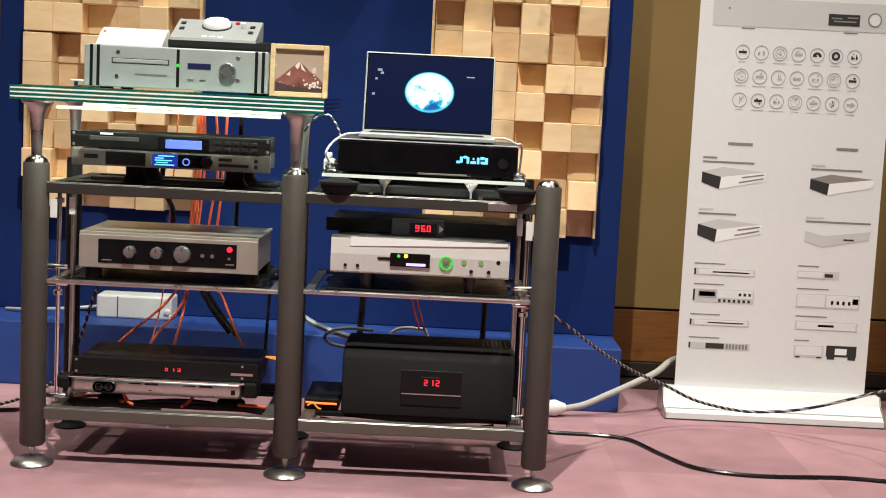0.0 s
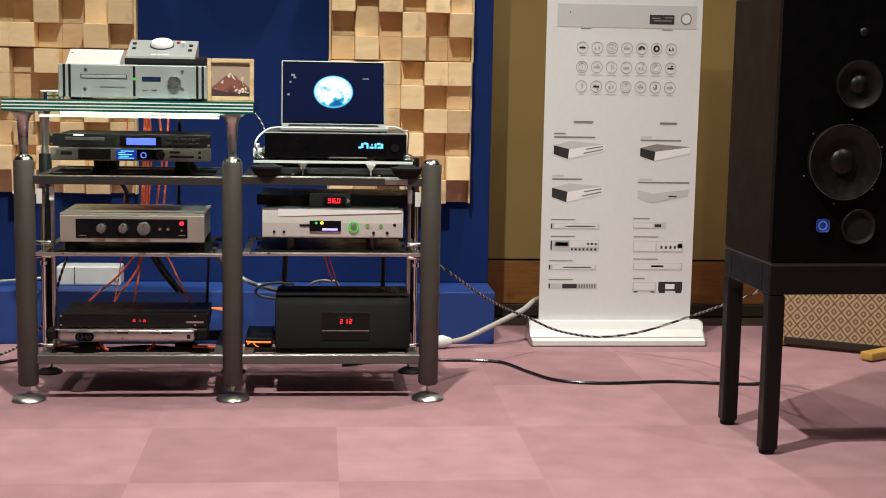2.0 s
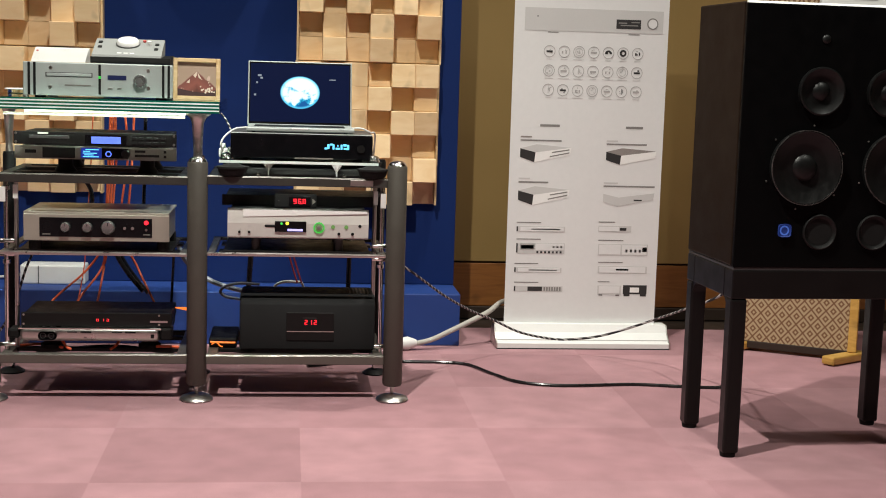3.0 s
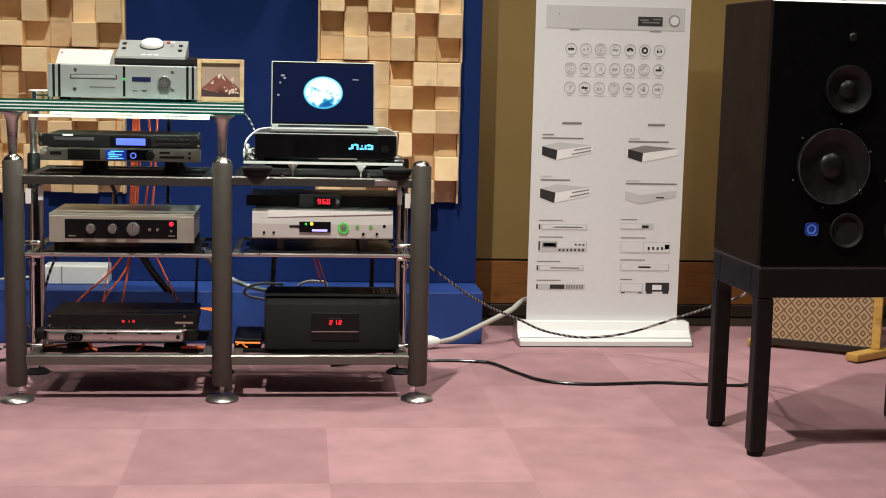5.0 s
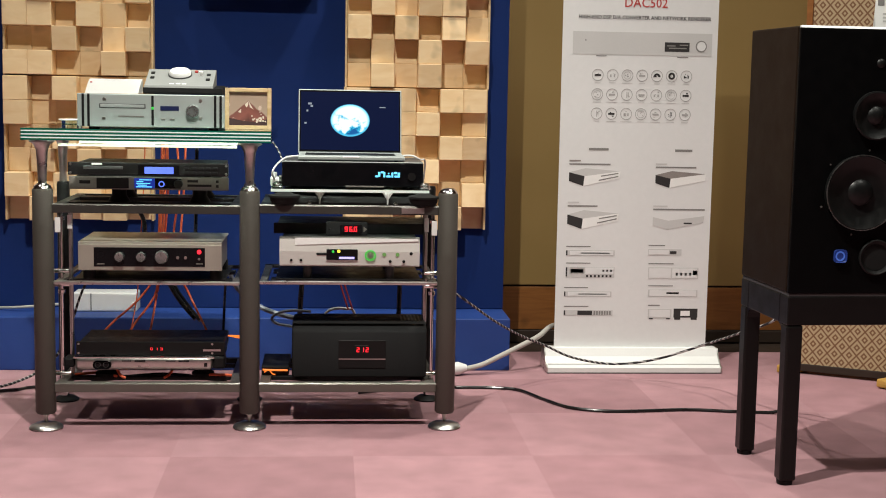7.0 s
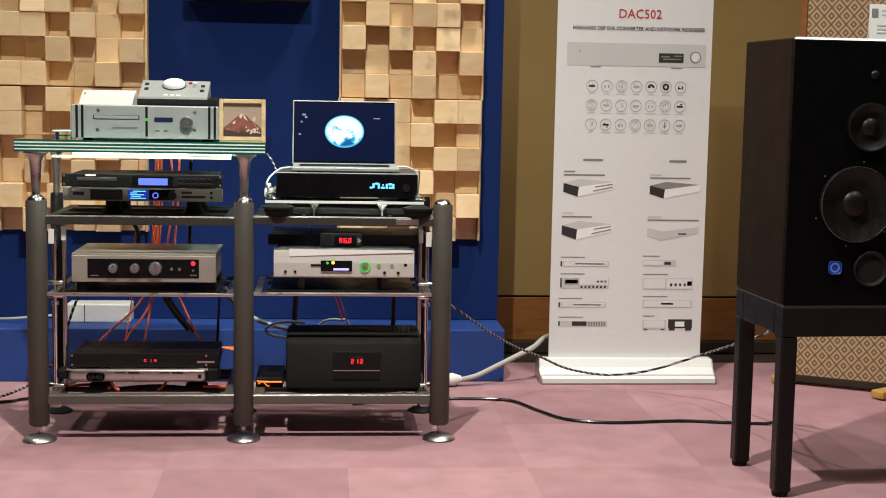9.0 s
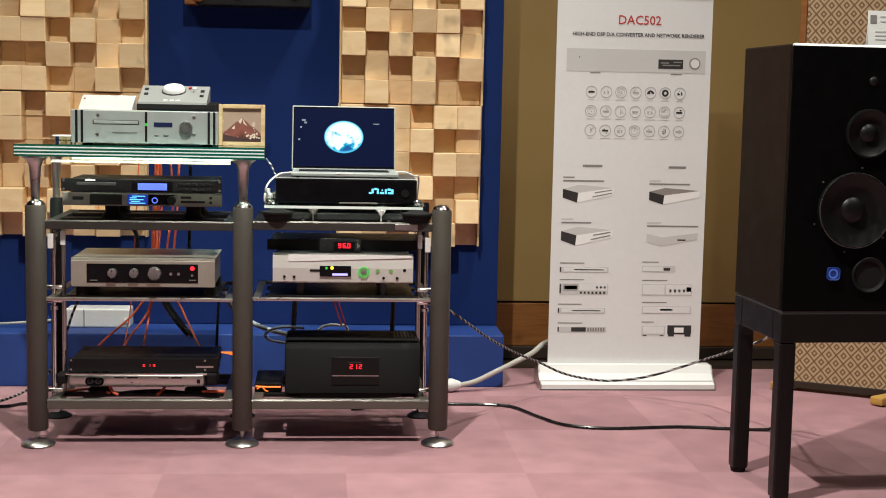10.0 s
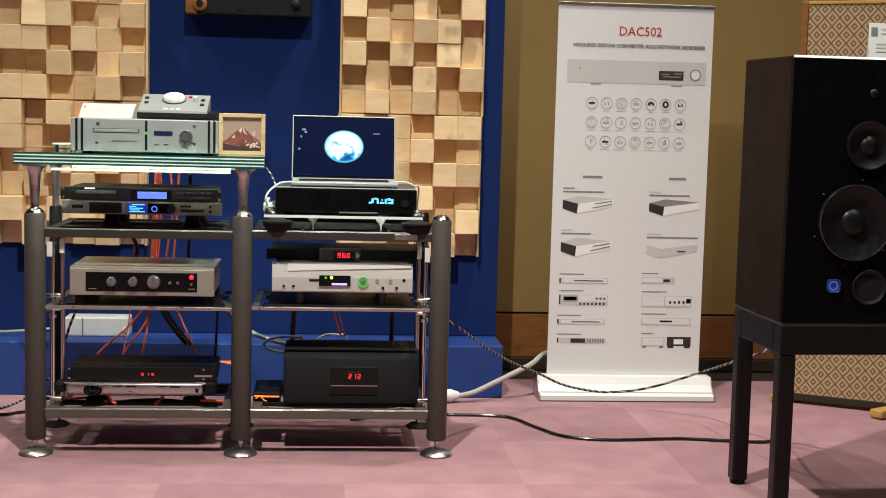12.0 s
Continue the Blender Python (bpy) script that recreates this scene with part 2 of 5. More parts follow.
def screen_picture():
    """A laptop display: dark desk and a pale blue globe."""
    m = bpy.data.materials.new("laptop_display")
    m.use_nodes = True
    n, l = m.node_tree.nodes, m.node_tree.links
    b = n["Principled BSDF"]
    co = n.new("ShaderNodeTexCoord")
    mp = n.new("ShaderNodeMapping")
    mp.inputs["Location"].default_value = (0.0, 0, -0.002)
    mp.inputs["Scale"].default_value = (0.85, 1, 1)
    l.new(co.outputs["Object"], mp.inputs["Vector"])
    ln = n.new("ShaderNodeVectorMath"); ln.operation = "LENGTH"
    l.new(mp.outputs[0], ln.inputs[0])
    disc = n.new("ShaderNodeMapRange")
    disc.inputs["From Min"].default_value, disc.inputs["From Max"].default_value = 0.0535, 0.0505
    l.new(ln.outputs[1], disc.inputs["Value"])
    nz = n.new("ShaderNodeTexNoise"); nz.inputs["Scale"].default_value = 26; nz.inputs["Detail"].default_value = 5
    l.new(mp.outputs[0], nz.inputs["Vector"])
    sx = n.new("ShaderNodeSeparateXYZ"); l.new(mp.outputs[0], sx.inputs[0])
    hh = n.new("ShaderNodeMath"); hh.operation = "MULTIPLY_ADD"
    l.new(sx.outputs[2], hh.inputs[0]); hh.inputs[1].default_value = 4.2
    l.new(nz.outputs[0], hh.inputs[2])
    r = n.new("ShaderNodeValToRGB")
    e = r.color_ramp.elements
    e[0].position, e[0].color = 0.35, (0.01, 0.10, 0.30, 1)
    e[1].position, e[1].color = 0.475, (0.80, 0.97, 1.0, 1)
    k = e.new(0.41); k.color = (0.02, 0.42, 0.66, 1)
    l.new(hh.outputs[0], r.inputs[0])
    rim = n.new("ShaderNodeMapRange")
    rim.inputs["From Min"].default_value, rim.inputs["From Max"].default_value = 0.044, 0.052
    l.new(ln.outputs[1], rim.inputs["Value"])
    limb = n.new("ShaderNodeMix"); limb.data_type = "RGBA"
    l.new(rim.outputs[0], limb.inputs["Factor"]); l.new(r.outputs[0], limb.inputs["A"])
    limb.inputs["B"].default_value = (0.10, 0.62, 0.95, 1)
    mx = n.new("ShaderNodeMix"); mx.data_type = "RGBA"
    l.new(disc.outputs[0], mx.inputs["Factor"])
    mx.inputs["A"].default_value = (0.0018, 0.0046, 0.027, 1)
    l.new(limb.outputs["Result"], mx.inputs["B"])
    l.new(mx.outputs["Result"], b.inputs["Emission Color"])
    b.inputs["Emission Strength"].default_value = 1.25
    b.inputs["Base Color"].default_value = (0.0015, 0.002, 0.004, 1)
    b.inputs["Roughness"].default_value = 0.5
    b.inputs["Specular IOR Level"].default_value = 0.02
    return m


M_SCREEN = screen_picture()


def mountain_print():
    """A print of a red-brown mountain under a pale sky."""
    m = mat("mountain_print", (0.5, 0.3, 0.2), 0.35)
    n, l = m.node_tree.nodes, m.node_tree.links
    co = n.new("ShaderNodeTexCoord"); sep = n.new("ShaderNodeSeparateXYZ")
    l.new(co.outputs["Object"], sep.inputs[0])
    ab = n.new("ShaderNodeMath"); ab.operation = "ABSOLUTE"; l.new(sep.outputs[0], ab.inputs[0])
    nz = n.new("ShaderNodeTexNoise"); nz.inputs["Scale"].default_value = 60; nz.inputs["Detail"].default_value = 5
    l.new(co.outputs["Object"], nz.inputs["Vector"])
    a = n.new("ShaderNodeMath"); a.operation = "MULTIPLY_ADD"
    l.new(ab.outputs[0], a.inputs[0]); a.inputs[1].default_value = 0.85; l.new(sep.outputs[2], a.inputs[2])
    c = n.new("ShaderNodeMath"); c.operation = "MULTIPLY_ADD"
    l.new(nz.outputs[0], c.inputs[0]); c.inputs[1].default_value = 0.012; l.new(a.outputs[0], c.inputs[2])
    r = n.new("ShaderNodeValToRGB")
    e = r.color_ramp.elements
    mr = n.new("ShaderNodeMapRange")
    mr.inputs["From Min"].default_value, mr.inputs["From Max"].default_value = -0.052, 0.068
    l.new(c.outputs[0], mr.inputs["Value"]); l.new(mr.outputs[0], r.inputs[0])
    e[0].position, e[0].color = 0.0, (0.05, 0.02, 0.02, 1)
    e[1].position, e[1].color = 0.78, (0.40, 0.29, 0.22, 1)
    for p, col in ((0.2, (0.10, 0.035, 0.03, 1)), (0.42, (0.26, 0.09, 0.07, 1)), (0.66, (0.20, 0.07, 0.06, 1)), (0.70, (0.42, 0.31, 0.24, 1))):
        k = e.new(p); k.color = col
    nz2 = n.new("ShaderNodeTexNoise"); nz2.inputs["Scale"].default_value = 45; nz2.inputs["Detail"].default_value = 6
    l.new(co.outputs["Object"], nz2.inputs["Vector"])
    r2 = n.new("ShaderNodeMapRange")
    r2.inputs["From Min"].default_value, r2.inputs["From Max"].default_value = 0.63, 0.66
    l.new(nz2.outputs[0], r2.inputs["Value"])
    mx = n.new("ShaderNodeMix"); mx.data_type = "RGBA"
    l.new(r2.outputs[0], mx.inputs["Factor"]); l.new(r.outputs[0], mx.inputs["A"])
    mx.inputs["B"].default_value = (0.6, 0.45, 0.38, 1)
    l.new(mx.outputs["Result"], n["Principled BSDF"].inputs["Base Color"])
    return m


M_PRINT = mountain_print()

# ---- mesh tools ----
ORG = {}


def thing(name, at, label, category, group="", kind="", shift=(0, 0, 0)):
    ob = new(name)
    ob.empty_display_size = 0.05
    ob.location = Vector(at) + Vector(shift)
    ORG[ob.name] = Vector(at)
    return tagged(ob, label, category, group, kind)


def part(name, bm, material, parent=None, label="", smooth=False, shift=(0, 0, 0), **tags):
    """Links a bmesh in world places as one mesh object, under a thing or part."""
    me = bpy.data.meshes.new(name)
    vs = [v.co for v in bm.verts]
    c = Vector([(min(v[i] for v in vs) + max(v[i] for v in vs)) / 2 for i in range(3)])
    bmesh.ops.translate(bm, verts=bm.verts, vec=-c)
    bmesh.ops.recalc_face_normals(bm, faces=bm.faces)
    if smooth:
        for f in bm.faces:
            f.smooth = True
        for e in bm.edges:
            if len(e.link_faces) == 2 and e.calc_face_angle(0) > 0.7:
                e.smooth = False
    bm.to_mesh(me)
    bm.free()
    me.materials.append(material)
    ob = new(name, me)
    ORG[ob.name] = c.copy()
    ob.location = c + Vector(shift)
    if parent:
        ob.parent = parent
        ob.location = c - ORG[parent.name]
    return tagged(ob, label, **tags)


def box(x0, x1, y0, y1, z0, z1, bevel=0.0, seg=2):
    bm = bmesh.new()
    bmesh.ops.create_cube(bm, size=1)
    for v in bm.verts:
        v.co = Vector((x0 + (v.co.x + 0.5) * (x1 - x0), y0 + (v.co.y + 0.5) * (y1 - y0), z0 + (v.co.z + 0.5) * (z1 - z0)))
    if bevel:
        bmesh.ops.bevel(bm, geom=bm.edges[:], offset=bevel, segments=seg, profile=0.5, affect="EDGES")
    return bm


def join(*bms):
    out = bmesh.new()
    for b in bms:
        me = bpy.data.meshes.new("tmp")
        b.to_mesh(me)
        b.free()
        out.from_mesh(me)
        bpy.data.meshes.remove(me)
    return out


def moved(bm, m):
    bmesh.ops.transform(bm, matrix=m, verts=bm.verts)
    return bm


def lathe(profile, at, axis="z", steps=32):
    """Turns (radius, height) pairs round an axis: z up, or y towards the front (height counts towards -y)."""
    bm = bmesh.new()
    rings = []
    for r, h in profile:
        if r < 1e-6:
            rings.append([bm.verts.new((0, 0, h))])
        else:
            rings.append([bm.verts.new((r * math.cos(2 * math.pi * i / steps), r * math.sin(2 * math.pi * i / steps), h)) for i in range(steps)])
    for a, b in zip(rings, rings[1:]):
        for i in range(steps):
            j = (i + 1) % steps
            if len(a) == 1 and len(b) > 1:
                bm.faces.new((a[0], b[i], b[j]))
            elif len(b) == 1 and len(a) > 1:
                bm.faces.new((a[i], a[j], b[0]))
            elif len(a) > 1:
                bm.faces.new((a[i], a[j], b[j], b[i]))
    for ring, flip in ((rings[0], True), (rings[-1], False)):
        if len(ring) > 1:
            bm.faces.new(ring[::-1] if flip else ring)
    if axis == "y":
        moved(bm, pose(0, 0, 0, 90))
    return moved(bm, Matrix.Translation(at))


def smooth_path(pts, steps=8):
    p = [Vector(q) for q in pts]
    p = [p[0] * 2 - p[1]] + p + [p[-1] * 2 - p[-2]]
    out = []
    for i in range(1, len(p) - 2):
        for s in range(steps):
            t = s / steps
            out.append(0.5 * ((2 * p[i]) + (p[i + 1] - p[i - 1]) * t + (2 * p[i - 1] - 5 * p[i] + 4 * p[i + 1] - p[i + 2]) * t * t
                              + (3 * p[i] - p[i - 1] - 3 * p[i + 1] + p[i + 2]) * t ** 3))
    return out + [p[-2]]


def tube(pts, r, sides=8, steps=8):
    path = smooth_path(pts, steps)
    bm = bmesh.new()
    rings = []
    up = Vector((0.13, 0.21, 1)).normalized()
    for i, c in enumerate(path):
        d = (path[min(i + 1, len(path) - 1)] - path[max(i - 1, 0)]).normalized()
        a = d.cross(up)
        a = a.normalized() if a.length > 1e-4 else Vector((1, 0, 0))
        b = d.cross(a)
        rings.append([bm.verts.new(c + r * (math.cos(2 * math.pi * k / sides) * a + math.sin(2 * math.pi * k / sides) * b)) for k in range(sides)])
    for a, b in zip(rings, rings[1:]):
        for k in range(sides):
            bm.faces.new((a[k], a[(k + 1) % sides], b[(k + 1) % sides], b[k]))
    bm.faces.new(rings[0][::-1]), bm.faces.new(rings[-1])
    return bm


def prism(points, y0, y1):
    """A flat outline of (x, z) pairs with a thickness in y."""
    bm = bmesh.new()
    a = [bm.verts.new((x, y0, z)) for x, z in points]
    b = [bm.verts.new((x, y1, z)) for x, z in points]
    bm.faces.new(a), bm.faces.new(b[::-1])
    for i in range(len(a)):
        j = (i + 1) % len(a)
        bm.faces.new((a[i], b[i], b[j], a[j]))
    return bm


def side_prism(points, x0, x1, bevel=0.0):
    """An outline of (y, z) pairs drawn out along x, with its end edges rounded."""
    bm = bmesh.new()
    a = [bm.verts.new((x0, y, z)) for y, z in points]
    b = [bm.verts.new((x1, y, z)) for y, z in points]
    bm.faces.new(a), bm.faces.new(b[::-1])
    for i in range(len(a)):
        j = (i + 1) % len(a)
        bm.faces.new((a[i], b[i], b[j], a[j]))
    if bevel:
        ends = [e for e in bm.edges if abs(e.verts[0].co.x - e.verts[1].co.x) < 1e-6]
        bmesh.ops.bevel(bm, geom=ends, offset=bevel, segments=2, profile=0.5, affect="EDGES")
    return bm


def ring(x, z, r, w, y, thick=0.0008, steps=28):
    bm = bmesh.new()
    loops = [[bm.verts.new((x + q * math.cos(2 * math.pi * i / steps), yy, z + q * math.sin(2 * math.pi * i / steps))) for i in range(steps)]
             for q, yy in ((r - w, y), (r, y), (r, y - thick), (r - w, y - thick))]
    for k in range(4):
        a, b = loops[k], loops[(k + 1) % 4]
        for i in range(steps):
            j = (i + 1) % steps
            bm.faces.new((a[i], a[j], b[j], b[i]))
    return bm


def words(text, x, z, y, size, width=None, bold=0.0, align="CENTER"):
    """Letters as a mesh that faces the front."""
    cu = bpy.data.curves.new("letters", "FONT")
    cu.body, cu.size, cu.align_x, cu.extrude, cu.resolution_u, cu.offset = text, size, align, 0.0004, 2, bold
    ob = bpy.data.objects.new("letters", cu)
    me = ob.to_mesh()
    bm = bmesh.new()
    bm.from_mesh(me)
    ob.to_mesh_clear()
    bpy.data.objects.remove(ob)
    bpy.data.curves.remove(cu)
    if width:
        xs = [v.co.x for v in bm.verts]
        k = width / (max(xs) - min(xs))
        for v in bm.verts:
            v.co.x *= k
    moved(bm, pose(x, y, z, 90))
    return bm


def segments_text(digits, x, z, y, h, w, gap, t):
    """Seven-segment digits; x, z is the lower left."""
    segs = {"0": "abcdef", "1": "bc", "2": "abged", "3": "abgcd", "6": "afgedc", "9": "abcdfg", ".": ""}
    bms = []
    for d in digits:
        if d == ".":
            bms.append(box(x - gap * 0.75, x - gap * 0.75 + t, y - 0.0006, y, z, z + t))
            continue
        place = {"a": (0, w, h - t, h), "g": (0, w, h / 2 - t / 2, h / 2 + t / 2), "d": (0, w, 0, t), "f": (0, t, h / 2, h), "e": (0, t, 0, h / 2),
                 "b": (w - t, w, h / 2, h), "c": (w - t, w, 0, h / 2)}
        for s in segs[d]:
            a, b, c, e = place[s]
            bms.append(box(x + a, x + b, y - 0.0006, y, z + c + 0.0003, z + e - 0.0003))
        x += w + gap
    return join(*bms)


# ---- the hall ----
X0, X1, Y0, Y1 = -4.2, 4.3, -6.5, 1.40
floor = thing("floor", (0, 0, 0), "mauve pink carpet tiles in two tones", "floor", kind="structure")
part("slab", box(X0, X1, Y0, Y1 + 0.2, -0.12, -0.005), M_DARKBASE, floor)
part("ceiling", box(X0, X1, Y0, Y1 + 0.2, CEIL, CEIL + 0.1), M_PLASTER, None, "plain dark ceiling, out of view", category="ceiling", kind="structure")
wall_north = thing("wall_north", (0, Y1, 0), "golden brown panelled wall with a redder wood band below", "wall", kind="structure")
SEAM = 0.228
for i, (a, b) in enumerate(((X0, -2.4), (-2.4, -0.6), (-0.6, 1.22), (1.22, 3.0), (3.0, X1))):
    part("panel", box(a + 0.001, b - 0.001, Y1, Y1 + 0.1, SEAM + 0.008, CEIL, 0.002), M_BROWN if b > -0.5 else M_BAND, wall_north, "" if b > -0.5 else "red-brown wooden panel")
    part("panel", box(a + 0.001, b - 0.001, Y1, Y1 + 0.1, 0.052, SEAM, 0.002), M_BAND, wall_north)
part("backing", box(X0, X1, Y1 + 0.012, Y1 + 0.09, 0.02, CEIL - 0.01), M_DARKBASE, wall_north)
part("baseboard", box(X0, X1, Y1 - 0.008, Y1 + 0.03, 0, 0.05, 0.003), M_DARKBASE, wall_north)
part("wall_south", box(X0, X1, Y0 - 0.1, Y0, 0, CEIL), M_PLASTER, None, "plain plaster wall, out of view", category="wall", kind="structure")
part("wall_west", box(X0 - 0.1, X0, Y0, Y1 + 0.2, 0, CEIL), M_PLASTER, None, "plain plaster wall, out of view", category="wall", kind="structure")
part("wall_east", box(X1, X1 + 0.1, Y0, Y1 + 0.2, 0, CEIL), M_PLASTER, None, "plain plaster wall, out of view", category="wall", kind="structure")

for x, y, watts, size, cone in LAMPS:
    lamp = thing("ceiling_light", (x, y, CEIL), "assumed round recessed white ceiling downlight, out of view", "ceiling light", "ceiling lights")
    part("trim_ring", lathe([(0.075, 0), (0.10, 0), (0.10, -0.012), (0.08, -0.012), (0.075, 0)], (x, y, CEIL)), M_WHITE, lamp, smooth=True)
    part("diffuser", lathe([(0.0, -0.003), (0.075, -0.003), (0.075, -0.001), (0, -0.001)], (x, y, CEIL)), G_LAMP, lamp)
    d = bpy.data.lights.new("downlight", "SPOT")
    d.energy, d.color, d.shadow_soft_size = watts * 4, (0.98, 0.97, 0.88), size
    d.spot_size, d.spot_blend = radians(cone), 0.8
    lo = new("downlight", d)
    lo.location = (x, y, CEIL - 0.03)

# ---- blue stage wall ----
stage = thing("stage_wall", (-0.11, 1.05, 0), "deep blue fabric-covered display wall on a blue plinth", "display wall", kind="structure")
part("plinth", box(-1.098, 0.861, 0.830, 1.34, 0, 0.192, 0.004), M_BLUEPLINTH, stage)
part("board", box(-1.068, 0.861, 1.052, 1.34, 0.192, 2.4, 0.004), M_BLUE, stage)

# ---- wooden skyline diffusers ----
CELL, ROW = 0.0860, 0.0866
HEIGHT = {"L": 0.010, "l": 0.024, "M": 0.050, "m": 0.062, "H": 0.090, "h": 0.080}


def block_mesh(h, cut):
    bm = box(-CELL / 2 + 0.0002, CELL / 2 - 0.0002, -h, 0, -ROW / 2 + 0.0002, ROW / 2 - 0.0002, 0.0016, 1)
    for v in bm.verts:
        if v.co.y < -h / 2:
            v.co.y += cut * v.co.z / ROW * 0.012
    bmesh.ops.recalc_face_normals(bm, faces=bm.faces)
    me = bpy.data.meshes.new("block")
    bm.to_mesh(me)
    bm.free()
    me.materials.append(M_PINE)
    return me


BLOCKS = {(k, c): block_mesh(h, c) for k, h in HEIGHT.items() for c in (-1, 0, 1)}


def diffuser(x0, z0, rows):
    th = thing("wood_diffuser", (x0 + 3 * CELL, 1.051, z0), "pale pine block diffuser with raised and sunken cubes on blue wall", "acoustic panel", "wood diffusers")
    w, h = 6 * CELL, len(rows) * ROW
    part("back_board", box(x0 - 0.008, x0 + w + 0.008, 1.046, 1.0515, z0 - 0.002, z0 + h + 0.002, 0.002), M_PINE_FRAME, th)
    part("side_strip", box(x0 - 0.008, x0 - 0.0005, 1.000, 1.046, z0 - 0.002, z0 + h + 0.002, 0.001), M_PINE_FRAME, th)
    part("side_strip", box(x0 + w + 0.0005, x0 + w + 0.008, 1.000, 1.046, z0 - 0.002, z0 + h + 0.002, 0.001), M_PINE_FRAME, th)
    rnd = random.Random(int(x0 * 100 + z0 * 7))
    for r, line in enumerate(rows):
        for c, k in enumerate(line):
            ob = new("block", BLOCKS[k, rnd.choice((-1, 0, 0, 0, 1))])
            ob.parent = th
            ob.location = Vector((x0 + (c + 0.5) * CELL, 1.046, z0 + h - (r + 0.5) * ROW)) - Vector(th.location)


UP_R = ("HlLMLH", "LHLHHl", "HLHLHM", "LMLHLH", "LHlHLL")
LO_R = ("HlMLHH", "LHMHLM", "HLMLHH", "LHLHLl", "MlHLLH", "HLMhHL")
UP_L = ("HLHHLM", "MHHLLH", "HHLHML", "LLHLMH", "HHLLHL")
LO_L = ("HLHLML", "HLLHLH", "LlHLHL", "LMLHLM", "HLHHLH", "LHLMhL")
diffuser(-0.968, 0.5245, LO_L)
diffuser(-0.966, 1.0490, ("HLMHLH",) + UP_L)
diffuser(-0.967, 1.5738, ("LHLHMH", "HLMLHL", "LHHLLH"))
diffuser(0.256, 0.503, LO_R)
diffuser(0.259, 1.026, ("LHMLHL",) + UP_R)
diffuser(0.258, 1.549, ("HLHLMH", "LHLMHL", "MLHHLH"))

# black instrument on the blue wall
wi = thing("wall_speaker", (-0.07, 0.94, 1.32), "black wall box with wooden end and round knobs on blue wall", "wall box", shift=(-0.006, 0.108, 0.046))
part("body", box(-0.255, 0.15, 0.85, 0.944, 1.318, 1.60, 0.006), M_BLACK, wi)
part("end_block", box(-0.300, -0.2555, 0.85, 0.944, 1.320, 1.60, 0.006), M_BAND, wi, "reddish wooden end block")
kb = part("knob", lathe([(0.026, 0), (0.026, 0.006), (0.020, 0.010), (0, 0.010)], (-0.248, 0.85, 1.356), "y"), M_BAND, wi, "reddish wooden knob", smooth=True)
part("knob_face", lathe([(0.013, 0), (0.013, 0.002), (0, 0.002)], (-0.248, 0.84, 1.356), "y"), M_BLACK, kb)
part("knob", lathe([(0.017, 0), (0.017, 0.006), (0.012, 0.010), (0, 0.010)], (0.095, 0.85, 1.362), "y"), M_BLACK, wi, smooth=True)
part("screw", lathe([(0.008, 0), (0.007, 0.003), (0, 0.003)], (-0.108, 0.85, 1.345), "y", 14), M_RUBBER, wi)

# ---- equipment rack ----
rack = thing("equipment_rack", (-0.03, 0.18, 0), "two-bay grey steel equipment rack with chrome feet and stacked glass top", "equipment rack")
PX = (-0.637, -0.037, 0.552)
for x in PX:
    p = part("post", lathe([(0.026, 0.047), (0.030, 0.053), (0.030, 0.712), (0.028, 0.716)], (x, 0, 0), steps=40), M_POST, rack, smooth=True)
    part("cap", lathe([(0.0275, 0.716), (0.024, 0.724), (0.014, 0.731), (0, 0.733)], (x, 0, 0)), M_CHROME, p, "polished domed cap", smooth=True)
    part("spike", lathe([(0.003, 0.014), (0.0055, 0.030), (0.0075, 0.041), (0.021, 0.047)], (x, 0, 0)), M_STEEL, p, smooth=True)
    f = part("foot", lathe([(0.047, 0.0), (0.050, 0.004), (0.046, 0.010), (0.030, 0.017), (0.010, 0.020), (0, 0.020)], (x, 0, 0), steps=40), M_STEEL, rack, "round domed steel foot disc", smooth=True)
for x in (-0.648, -0.058, 0.523):
    p = part("post", lathe([(0.019, 0.047), (0.020, 0.05), (0.020, 0.70), (0.018, 0.71)], (x, 0.37, 0), steps=28), M_BLACK, rack, smooth=True)
    # rear feet are black to put the rack's shade into their colour
    part("foot", lathe([(0.040, 0), (0.042, 0.004), (0.026, 0.014), (0.008, 0.018), (0.018, 0.048)], (x, 0.37, 0), steps=28), M_BLACK, rack, smooth=True)
